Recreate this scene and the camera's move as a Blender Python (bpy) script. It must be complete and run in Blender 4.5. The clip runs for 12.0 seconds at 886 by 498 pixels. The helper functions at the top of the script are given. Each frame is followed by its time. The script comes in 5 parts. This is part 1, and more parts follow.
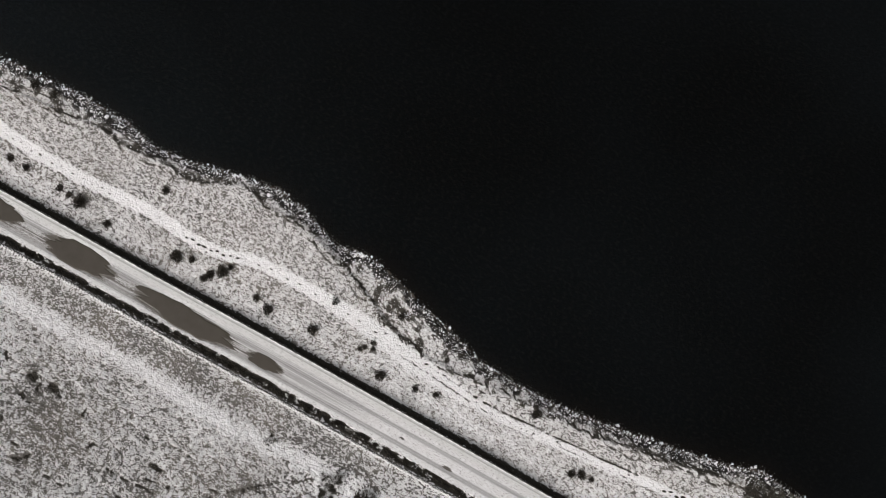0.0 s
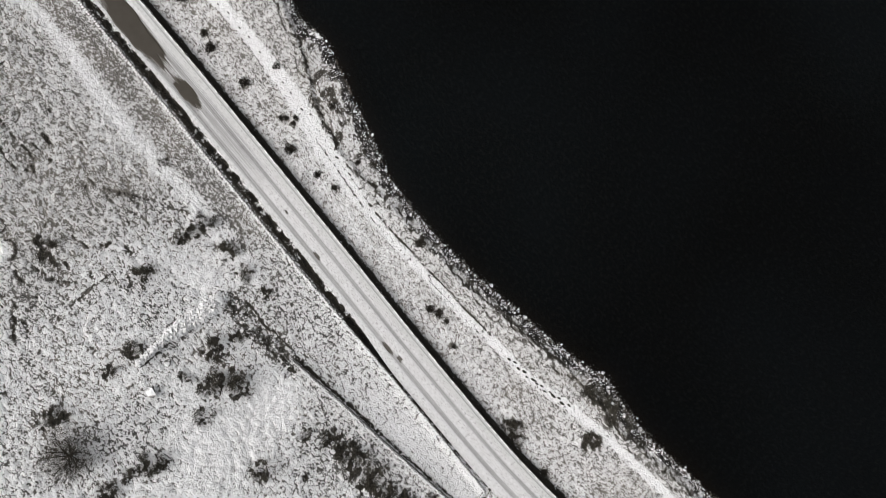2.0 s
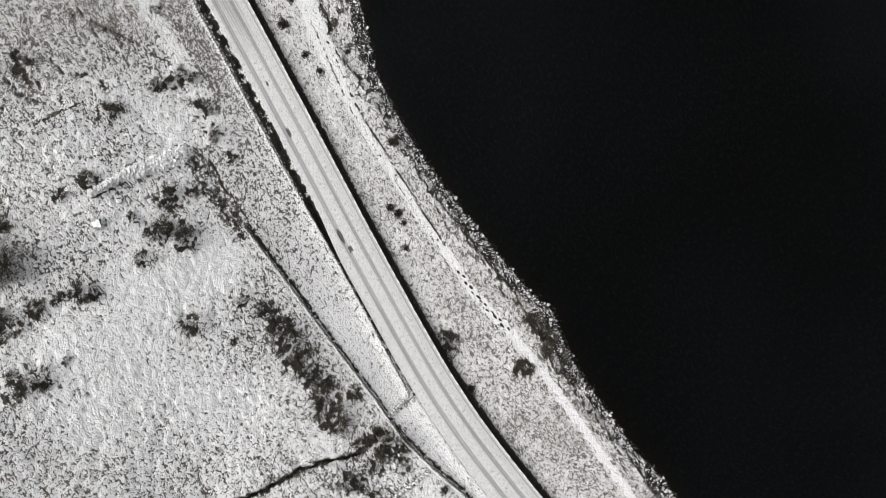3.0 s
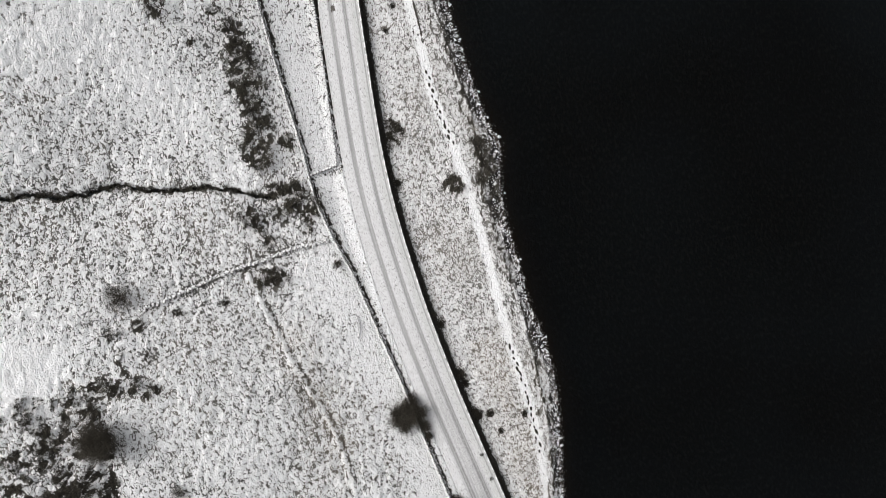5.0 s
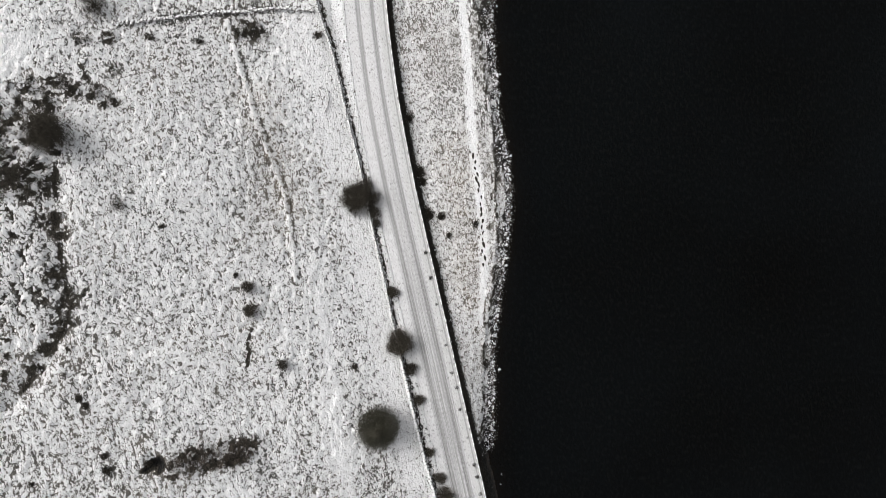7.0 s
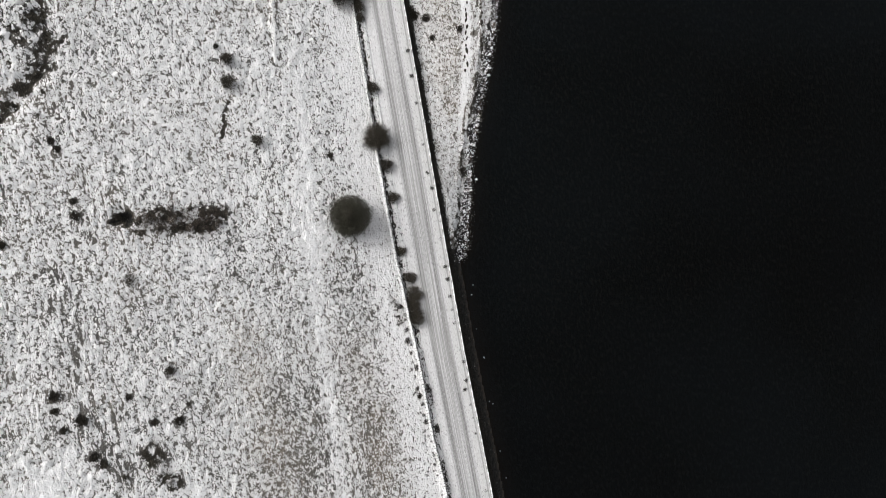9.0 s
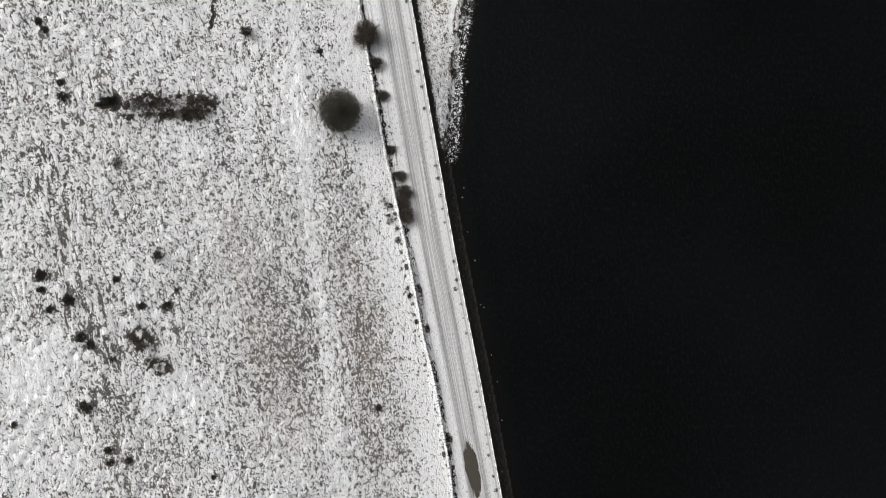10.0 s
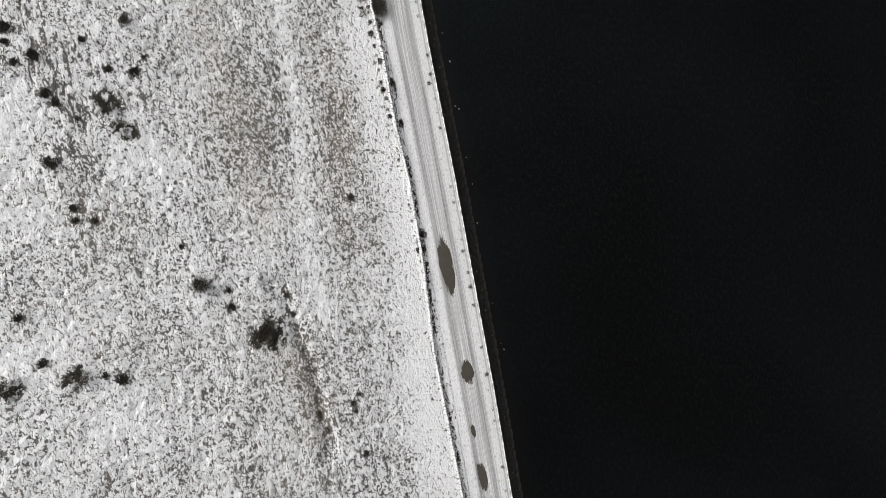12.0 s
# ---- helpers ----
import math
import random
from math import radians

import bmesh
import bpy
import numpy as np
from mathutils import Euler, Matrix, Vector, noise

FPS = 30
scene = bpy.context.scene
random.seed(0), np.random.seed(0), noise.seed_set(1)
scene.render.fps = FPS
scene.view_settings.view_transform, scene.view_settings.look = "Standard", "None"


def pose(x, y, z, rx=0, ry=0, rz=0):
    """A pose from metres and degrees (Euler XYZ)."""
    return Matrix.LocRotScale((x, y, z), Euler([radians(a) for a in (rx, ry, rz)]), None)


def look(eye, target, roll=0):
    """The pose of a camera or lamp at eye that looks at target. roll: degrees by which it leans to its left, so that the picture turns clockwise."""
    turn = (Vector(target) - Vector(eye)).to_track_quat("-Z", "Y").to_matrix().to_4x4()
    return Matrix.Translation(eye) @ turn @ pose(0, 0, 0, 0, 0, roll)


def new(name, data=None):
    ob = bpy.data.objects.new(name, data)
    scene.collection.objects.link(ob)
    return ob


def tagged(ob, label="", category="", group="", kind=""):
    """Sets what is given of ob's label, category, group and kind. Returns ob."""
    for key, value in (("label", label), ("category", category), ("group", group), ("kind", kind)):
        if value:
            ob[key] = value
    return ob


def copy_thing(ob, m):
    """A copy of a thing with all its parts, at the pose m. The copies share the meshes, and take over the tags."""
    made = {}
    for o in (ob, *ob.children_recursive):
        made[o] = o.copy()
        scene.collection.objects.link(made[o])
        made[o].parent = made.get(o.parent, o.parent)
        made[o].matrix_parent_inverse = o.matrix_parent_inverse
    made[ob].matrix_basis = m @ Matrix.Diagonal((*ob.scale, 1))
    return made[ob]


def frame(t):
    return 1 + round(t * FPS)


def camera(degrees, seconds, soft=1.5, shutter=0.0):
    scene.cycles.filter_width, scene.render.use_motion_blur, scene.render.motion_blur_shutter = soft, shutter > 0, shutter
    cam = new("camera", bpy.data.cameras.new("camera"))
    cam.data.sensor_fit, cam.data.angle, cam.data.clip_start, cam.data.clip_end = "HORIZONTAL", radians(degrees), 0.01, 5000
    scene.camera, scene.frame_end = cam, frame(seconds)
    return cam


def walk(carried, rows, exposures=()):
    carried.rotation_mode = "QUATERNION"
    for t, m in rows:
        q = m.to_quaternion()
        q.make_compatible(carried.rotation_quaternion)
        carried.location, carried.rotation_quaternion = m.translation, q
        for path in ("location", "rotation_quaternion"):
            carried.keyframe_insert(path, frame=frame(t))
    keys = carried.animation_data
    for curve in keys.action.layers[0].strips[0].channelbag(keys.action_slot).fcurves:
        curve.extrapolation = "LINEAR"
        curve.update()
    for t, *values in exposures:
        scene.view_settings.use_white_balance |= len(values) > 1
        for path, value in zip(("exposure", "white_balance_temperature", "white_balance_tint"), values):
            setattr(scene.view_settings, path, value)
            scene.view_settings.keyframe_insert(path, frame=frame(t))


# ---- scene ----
cam = camera(75.7, 12.0, soft=0.85)
PATH = [
    (0, -0.391, 0.175, 67.480, 1.327, 0.252, -66.735),
    (0.5, -3.376, -4.261, 67.458, 0.888, 0.302, -61.277),
    (1, -6.468, -8.854, 67.521, 0.707, 0.093, -55.897),
    (1.5, -9.222, -13.818, 67.557, 0.609, -0.070, -50.480),
    (2, -11.575, -19.387, 67.622, 0.657, -0.019, -45.125),
    (2.5, -13.687, -25.105, 67.586, 0.817, -0.076, -39.702),
    (3, -15.255, -30.681, 67.534, 0.669, -0.163, -34.225),
    (3.2, -15.840, -33.087, 67.569, 0.727, -0.190, -32.076),
    (4.8, -18.653, -51.078, 67.773, -0.131, -0.855, -15.891),
    (5, -18.707, -53.427, 67.863, -0.242, -0.898, -13.906),
    (5.5, -18.467, -59.421, 67.930, -0.398, -0.699, -9.827),
    (6, -18.242, -65.373, 67.962, -0.448, -0.601, -6.963),
    (6.5, -18.276, -71.098, 68.085, -0.592, -0.832, -4.983),
    (7, -18.076, -76.684, 68.127, -0.838, -0.906, -3.370),
    (7.5, -17.410, -82.801, 68.229, -0.632, -0.679, -2.117),
    (7.7, -17.221, -85.201, 68.216, -0.551, -0.674, -1.586),
    (9.3, -15.178, -103.902, 68.280, -0.424, -0.216, -0.330),
    (9.5, -14.895, -106.347, 68.208, -0.325, -0.145, -0.369),
    (10, -14.321, -112.317, 68.072, -0.164, -0.150, -0.376),
    (10.5, -14.029, -117.724, 68.002, -0.536, -0.417, -0.296),
    (11, -13.149, -123.906, 67.809, -0.286, -0.259, -0.375),
    (11.5, -12.527, -129.830, 67.710, -0.264, -0.359, -0.353),
    (12, -11.579, -135.716, 67.563, -0.279, -0.233, -0.429),
]
walk(cam, [(t, pose(x, y, z, rx, ry, rz)) for t, x, y, z, rx, ry, rz in PATH],
     exposures=((0, 0.3, 6700, 12), (1.2, 0.4, 6610, 11), (2.5, 0.48, 6570, 10.3), (5, 0.54, 6520, 10.2), (12, 0.56, 6520, 10.2)))

# ---- light ----
world = bpy.data.worlds.new("overcast")
scene.world = world
world.use_nodes = True
wn, wl = world.node_tree.nodes, world.node_tree.links
sky = wn.new("ShaderNodeTexSky")
sky.sky_type, sky.sun_disc = "NISHITA", False
sky.sun_elevation, sky.sun_rotation = radians(40), radians(-60)
sky.air_density, sky.dust_density, sky.ozone_density = 1.0, 6.0, 1.0
grey = wn.new("ShaderNodeHueSaturation")
grey.inputs["Saturation"].default_value = 0.12
wl.new(sky.outputs[0], grey.inputs["Color"])
wl.new(grey.outputs[0], wn["Background"].inputs[0])
wn["Background"].inputs[1].default_value = 0.112
sun = new("sun", bpy.data.lights.new("sun", "SUN"))
sun.data.energy, sun.data.angle, sun.data.color = 1.05, radians(45), (1.0, 0.97, 0.93)
sun.matrix_world = look((-36, 22, 36), (0, 0, 0))

# ---- plan: the road's lakeside edge, the waterline and the bank, as x over y ----
YS = np.arange(-320.0, 200.5, 0.5)


def curve(points, window):
    """x over y through (y, x) points, rounded over some metres."""
    pts = sorted(points)
    x = np.interp(YS, [p[0] for p in pts], [p[1] for p in pts])
    n = int(window * 2) | 1
    k = np.hanning(n + 2)[1:-1]
    return np.convolve(np.pad(x, n // 2, mode="reflect", reflect_type="odd"), k / k.sum(), "valid")


EDGE = curve([(-320, 21), (-200, 1.9), (-180, -1.3), (-165, -3.7), (-153, -5.6), (-127, -10.2), (-113, -12.9), (-97, -15.6),
              (-82.5, -18.0), (-70, -20.1), (-60, -21.4), (-50, -22.1), (-43, -22.1), (-37, -21.7), (-24, -20.5), (-15, -19.5),
              (0, -17.9), (14, -16.5), (31, -15.0), (50, -13.1), (70, -11.0), (200, 3)], 12)
SHORE = curve([(200, 20), (70, 2), (59, 1.2), (54, 0.9), (50.7, 1), (45, 0.4), (41.3, -0.1), (37.6, -1.7), (33.3, -1.5), (28.4, -0.9), (22, -0.3),
               (18, -1.2), (15.9, -2.5), (12.4, -3.9), (9.1, -3.3), (4.9, -4.3), (1.2, -5.9), (-3.8, -7.7), (-8.3, -9.5), (-12.3, -10.3),
               (-20, -10.8), (-26.7, -10.4), (-33, -10), (-40.5, -9.2), (-43.5, -8.1), (-46.3, -9), (-51, -9.7), (-63, -9.5),
               (-67, -8.8), (-71, -8.5), (-77, -9.2), (-84.4, -10.7), (-90.5, -11.8), (-97, -12.1), (-100.5, -12.3), (-103, -13.2), (-320, 15)], 2.5)
BANK = curve([(200, 16), (57, -1.9), (49, -1.9), (44, -1.8), (39.7, -2.7), (34.7, -2.6), (32, -3.5), (27.6, -2.1), (24.8, -1.3), (23.1, -2.3),
              (17.2, -2.9), (11.8, -5.1), (7.3, -7.3), (3.3, -9.8), (-3, -11.6), (-9, -11.5), (-14.2, -11.7), (-24, -12.1), (-30, -11.5),
              (-35, -11), (-42.3, -10.2), (-47.6, -11.4), (-54, -11), (-65, -10.2), (-70, -10.2), (-76, -10.4), (-83, -11.3),
              (-88, -12.6), (-95, -13.2), (-100, -13.8), (-104, -14.2), (-320, 14)], 2.0)
SHORE = np.where(YS < -102, np.minimum(SHORE, EDGE + 1.5), SHORE)
SHORE = np.where(YS < -104, EDGE + 1.5, SHORE)
BANK = np.minimum(BANK, SHORE - 0.4)
PATHWAY = curve([(200, -1), (70, -4), (54.7, -6.5), (50.6, -7.4), (42.9, -8.2), (34, -8.6), (27.7, -9.8), (24, -9.8), (20.9, -9.1), (17, -9.2), (9.5, -10.2),
                 (5.7, -10.8), (0.3, -11.8), (-4.5, -12.6), (-10.5, -13.7), (-16, -13.9), (-25, -14.2), (-30, -14.3), (-35, -14.7),
                 (-39, -14.3), (-42.2, -13.7), (-47, -13.2), (-58, -12.9), (-66, -12.9), (-72.4, -12.3), (-80, -12.3), (-86, -13.1), (-320, -13)], 3)


def edge_x(y):
    return np.interp(y, YS, EDGE)


WALL_FIELD = [(-31.5, -16.1), (-31.2, -22.5), (-31.0, -29.0), (-30.8, -34.0), (-30.5, -40.0), (-30.5, -45.0), (-29.6, -49.8), (-28.4, -54.4),
              (-27.3, -61.0), (-26.1, -67.5), (-25.1, -74.5), (-24.0, -81.2), (-23.2, -87.0), (-22.0, -94.0), (-20.8, -101.0),
              (-19.4, -107.6), (-17.9, -114.5), (-16.6, -122.0), (-15.2, -128.0), (-13.7, -137.0), (-12.4, -148.0), (-10.6, -157.5),
              (-8.6, -168.0), (-6.4, -180.0)]
WALL_ROAD = [(-16.6, 66.0), (-18.4, 50.0), (-19.7, 37.0), (-20.9, 25.5), (-22.1, 13.0), (-23.2, 2.0), (-23.9, -5.0), (-24.6, -12.0), (-25.2, -20.0),
             (-25.7, -26.0), (-26.3, -32.6), (-26.8, -37.1), (-27.2, -41.7), (-30.2, -42.2)]
WALL_CROSS = [(-30.2, -49.9), (-33.9, -49.8), (-37.6, -50.4), (-40.0, -50.6), (-42.9, -51.1), (-45.8, -51.8), (-49.6, -52.5), (-52.1, -52.6), (-55.1, -53.1)]
WALL_RUIN = [(-32.6, -5.6), (-35.4, -5.1), (-39.0, -4.8), (-41.7, -5.0)]
RUBBLE = [(-32.4, -5.6), (-31.6, -7.0), (-32.1, -10.1), (-31.9, -13.6), (-31.7, -16.4)]
STREAM_BED = [(-75, -37.0), (-59.4, -38.5), (-56.7, -38.6), (-54.3, -39.6), (-51.0, -39.2), (-49.9, -39.2), (-46.9, -40.3), (-43.1, -41.0), (-40.4, -41.4),
          (-38.2, -42.4), (-36.6, -43.2), (-34.5, -44.0)]
RIDGE = [(-39.2, -51.5), (-37.2, -60.2), (-35.7, -65.6), (-34.2, -70.3), (-33.6, -76.0), (-33.4, -80)]
GULLY = [(-55.0, -66), (-54.8, -73), (-54.6, -78), (-54.2, -82), (-56.2, -86), (-59, -90)]
SCARP = [(-29.0, -139.5), (-27.6, -142), (-26.6, -145), (-25.6, -149), (-24.4, -153), (-23.8, -158)]

# dark lines in the ground colour; loops near (-43, 14) paint drifts' shadow edges
HOLLOWS = [[(-64.5, -69.2), (-61.7, -69.1), (-59.6, -69.1), (-58.3, -68.7)], [(-64, -68.4), (-61.6, -68.2), (-59.9, -67.8), (-58.0, -67.6)], [(-52.5, -56.9), (-52.1, -57.8), (-51.8, -58.7)], [(-57.0, -55.0), (-56.4, -56.4), (-55.9, -57.3)], [(-54.2, -54.8), (-53.8, -56.0)], [(-43.7, 15.4), (-42.4, 16.5), (-41.6, 16.0), (-42.0, 14.7)],
           [(-43.5, 14.2), (-42.8, 13.4), (-42.8, 12.0), (-43.9, 11.2)], [(-45.2, 12.9), (-46.1, 10.5), (-45.7, 8.1), (-46.0, 6.7)], [(-52.3, 2.2), (-51.3, 1.6), (-51.1, 0.7)],
           [(-38.1, -85.0), (-38.5, -86.4), (-38.3, -87.4), (-38.7, -88.8)], [(-58.6, -57.4), (-57.6, -58.6)]]
HOLLOW_WIDTHS = (0.85, 0.75, 0.4, 0.18, 0.16, 0.2, 0.22, 0.3, 0.25, 0.42, 0.16)
TAN = [[(-36.5, -110), (-34.8, -118), (-33.0, -126), (-30.5, -133)], [(-25.0, -113), (-23.4, -121), (-22.7, -128), (-21.3, -134)], [(-27.0, -147), (-25.5, -155)],
       [(-36.6, -60), (-35.2, -68), (-34.6, -75)], [(-15.5, -66), (-14.8, -76), (-14.6, -84)]]
FURROWED = [(-51.6, -104), (-50.9, -111.5), (-48.9, -117.5), (-47.9, -122), (-47.2, -126), (-45.9, -131), (-44.5, -136)]
TRACKS = [[(-42.3, 7.8), (-40.1, 5.3)], [(-37.3, 4.2), (-40.3, 4.3), (-43.9, 4.1)], [(-32.5, 12.0), (-29.6, 7.0), (-28.2, 4.0)]]
SNOWBAND = [(-31.2, -79), (-30.2, -91.5), (-29.3, -104), (-28, -117), (-26.4, -128), (-25.6, -136.5), (-24.2, -143)]
ROUGHBAND = [(-33.8, -110), (-32.2, -118), (-31, -124), (-29, -130), (-27.3, -138), (-25, -148), (-22.7, -156.6)]

# places where snow lies deep, and where grass shows through: x, y, radius
DRIFTS = [(-31.9, -1.1, 1.8), (-32.1, -3.4, 1.5), (-36.0, -17.3, 2.6), (-39.9, -11.5, 2.2), (-44.5, -18.1, 4.5), (-47.4, -24.6, 4.5), (-41.7, -33.0, 4.0),
          (-52.5, -22.0, 5.0), (-57.0, -10.0, 3.0), (-52.3, -124.3, 3.5), (-41.0, -126.7, 3.0), (-28.9, -99.3, 2.0), (-40.4, -102.0, 1.8), (-38.9, -86.4, 0.9),
          (-60, -55.2, 4.2), (-37.1, -40.1, 1.8), (-32.9, -39.3, 1.5), (-32.7, -55.4, 3.5), (-30.9, -63.7, 3), (-56.6, -33.2, 2), (-53.2, -26.5, 2.7),
          (-38.3, -18.4, 3.6), (-52.4, -16.5, 3.6), (-34.6, -17.2, 3), (-42.5, -15.3, 3), (-27.9, -4.2, 1.5), (-44.1, -28.9, 2.5),
          (-42.3, -152.1, 3.6), (-51.2, -146.6, 2.7), (-15.5, -149.9, 2), (-47.9, -145.2, 2), (-15.5, -143.6, 1.7), (-14.3, -156.3, 2),
          (-52.9, -132.1, 4), (-53.2, -123.7, 3), (-29.6, -31.0, 2), (-29.2, -37.0, 2), (-28.9, -26.0, 1.6)]
THIN = [(-34.5, -2.6, 1.6), (-37.5, -1.8, 2.0), (-30.3, -7.5, 1.3), (-30.2, -12.0, 1.3), (-55.0, -18.5, 2.0), (-52.0, -20.5, 1.6), (-47.0, -10.5, 1.6), (-31.3, 32.6, 5), (-35.5, 32.7, 5), (-23.6, 22.1, 2.7), (-23.8, 15.3, 2.7), (-28.7, 8.3, 3.5), (-32.8, 12.8, 5), (-42.3, 6.6, 4),
        (-31.7, -117.9, 3), (-30.5, -123.4, 3.4), (-22.9, -120.2, 2.6), (-22.3, -125.3, 3), (-23.5, -131.3, 2.6), (-32.7, -125.6, 3),
        (-25, -148, 2.6), (-22.7, -153, 2.6), (-29.4, -150, 2.6), (-20.4, -135.3, 2.2), (-36.5, -66, 3.5), (-35.5, -72, 3.5)]

# shrubs: x, y, radius, by stretch of the plan
HEATHER_BANK = [(-0.3, 53.4, 0.6), (-9.3, 51.7, 0.53), (-0.5, 50.8, 0.6), (-9.5, 49.5, 0.46), (-10.2, 44.9, 0.46), (-10.5, 43.5, 0.46), (-10.7, 42, 0.79),
                (-11.8, 38, 0.53), (-5.6, 33.6, 0.53), (-12.1, 29.1, 0.72), (-11.7, 27.3, 0.46), (-13.1, 25.1, 0.53), (-12.5, 24.6, 0.53), (-11.6, 23.5, 0.72),
                (-10.8, 22.9, 0.4), (-12.8, 18.6, 0.46), (-13.5, 16.9, 0.59), (-13.6, 11.2, 0.59), (-9.6, 10.1, 0.46), (-13.5, 5.3, 0.33), (-13.1, 4.9, 0.33),
                (-12.3, 4.2, 0.33), (-13, 3.9, 0.33), (-8.3, 2.4, 0.46), (-15.3, 1.9, 0.72), (-15.2, -2.4, 0.53), (-10.9, -4.5, 0.4), (-14.9, -4.9, 0.46),
                (-9.7, -6.1, 0.46), (-12.4, -16.5, 0.66)]
HEATHER_ROADSIDE = [(-17, -22.7, 0.53), (-16.7, -23.8, 0.53), (-16.7, -25.1, 0.39), (-18.2, -27.7, 0.39), (-21.1, -45.3, 0.52), (-20.8, -61.1, 0.58),
                    (-20.2, -62.3, 0.59), (-19.4, -68.6, 0.72), (-19.1, -69.7, 0.59), (-18.8, -73.2, 0.59), (-18.4, -73.7, 0.59), (-17.1, -73.9, 0.53),
                    (-13.1, -75, 0.4), (-16.3, -76.2, 0.39), (-12.9, -91.5, 0.53), (-13.7, -134.3, 0.58), (-13.6, -136, 0.45)]
HEATHER_FIELD = [(-41.9, -53.9, 0.36), (-45.9, -73.6, 0.35), (-39.3, -79.1, 0.36), (-53.5, -90, 0.44), (-27.8, -90.3, 0.44), (-53, -90.8, 0.49),
                 (-51.6, -95.9, 0.44), (-51.4, -97.3, 0.6), (-57.4, -97.5, 0.32), (-57, -100.2, 0.48), (-52.6, -114.7, 0.7), (-46.5, -115.3, 0.44),
                 (-52.6, -116.1, 0.43), (-41.3, -116.5, 0.29), (-50.3, -117.2, 0.7), (-44.3, -118, 0.5), (-42.1, -118, 0.62), (-51.8, -118, 0.43),
                 (-49.3, -120.8, 0.6), (-48.6, -121.6, 0.6), (-46.7, -123.1, 0.38), (-48.7, -127.5, 0.81), (-54.3, -128.6, 0.37), (-21.5, -130.2, 0.44)]
HEATHER_SOUTH = [(-29.7, -144.5, 1.0), (-30.3, -145.0, 0.7), (-29.3, -145.2, 0.75), (-46.8, -131.8, 0.44), (-46.6, -133, 0.44), (-45.1, -133, 0.44), (-37.7, -135.5, 0.4), (-33.4, -140.1, 0.35), (-33.1, -141.8, 0.52),
                 (-50.8, -142.1, 0.47), (-48.9, -146.4, 0.63), (-43.9, -147.9, 0.44), (-42.5, -148.4, 0.71), (-21.2, -152.7, 0.37), (-19.9, -158.3, 0.49),
                 (-20.9, -153.6, 0.3), (-20.6, -151.8, 0.3)]
GORSE_RUIN = [(-40.3, 11.6, 0.47), (-26.3, 10.4, 0.51), (-39.6, 10, 0.53), (-30.7, 2.4, 0.56), (-29.5, 2.3, 0.75), (-35.2, 2.2, 0.49), (-27.6, 2, 0.95),
              (-36.2, 1.9, 0.85), (-28, -2, 0.89), (-50.9, -3.2, 0.67), (-49.8, -3.5, 0.73), (-44.1, -3.6, 0.64), (-41.4, -3.6, 0.77), (-28.7, -5, 0.82),
              (-28.6, -8.2, 0.57), (-39.9, -9.1, 0.48), (-36.1, -9.2, 1.1), (-33.8, -9.6, 0.56), (-55.8, -11.2, 0.77), (-39.2, -11.7, 0.96), (-53.9, -12.4, 1),
              (-37.4, -12.4, 1.21), (-51.8, -12.6, 0.84), (-49.3, -12.7, 0.57), (-54.9, -13.1, 0.66), (-57.1, -13.2, 0.54), (-47.8, -13.4, 0.92),
              (-41.1, -13.5, 0.77), (-46.6, -13.8, 0.69), (-37.2, -13.9, 1.09), (-56.2, -18.3, 1.1), (-51.8, -18.4, 0.45), (-54.4, -18.8, 0.83)]
GORSE_STREAM = [(-41.4, -21.6, 0.84), (-36, -22.5, 0.55), (-34.4, -25.1, 0.87), (-38.8, -25.8, 0.37), (-34.3, -26.9, 1), (-34.6, -28.7, 1.12), (-34.4, -31.3, 1.13),
                (-35.6, -31.4, 0.75), (-34.6, -33.5, 1), (-33.9, -35.5, 0.75), (-35, -36.9, 1.25), (-32, -38, 0.63), (-35.4, -38.9, 1.13), (-34, -42.7, 0.95),
                (-32.5, -44, 1.08), (-38.1, -45, 0.81), (-34.1, -45.6, 0.94), (-31.4, -45.9, 0.95), (-36.9, -46.2, 0.75), (-32.1, -47.7, 0.63),
                (-36.6, -48.6, 0.62), (-37.6, -52.3, 0.8), (-36.4, -52.4, 0.87), (-29.8, -52.8, 0.45), (-46.5, -53.7, 0.41), (-50.2, -54, 0.46), (-52.4, -54.2, 0.52)]
GORSE_GULLY = [(-49.5, -57.5, 0.46), (-60.7, -58.4, 0.54), (-54.6, -59, 0.9), (-53.1, -59.6, 0.68), (-51.2, -59.9, 0.74),
               (-60.5, -60.1, 0.81), (-50.1, -60.8, 0.69), (-59.4, -61.3, 0.71), (-55.3, -61.6, 0.67), (-58.8, -63.1, 0.87), (-59.7, -64.4, 0.76), (-62.4, -66.1, 0.64),
               (-58.5, -66.5, 0.87), (-57.8, -67.9, 0.71), (-56.8, -68.3, 0.66), (-57.7, -68.8, 0.87), (-55.3, -72.3, 0.55), (-54.6, -73.7, 0.72), (-54.9, -78.1, 0.88),
               (-53.8, -79.8, 0.99), (-54.5, -82, 0.88), (-55.4, -83.3, 0.65), (-56, -85.2, 0.7), (-57.1, -86.7, 0.64), (-58.2, -88, 0.64)]
GORSE_SOUTH = [(-20.9, -107.3, 0.45), (-20.3, -109.0, 0.5), (-21.4, -106.0, 0.3), (-44.4, -121.4, 0.89), (-43.4, -123.5, 0.67), (-42.4, -124.2, 0.56), (-29.6, -144.4, 1.18), (-30.4, -145.2, 0.71), (-29.1, -145.3, 0.83),
               (-46.1, -147.7, 0.86), (-46.7, -148.4, 0.59), (-51.4, -148.5, 0.83)]
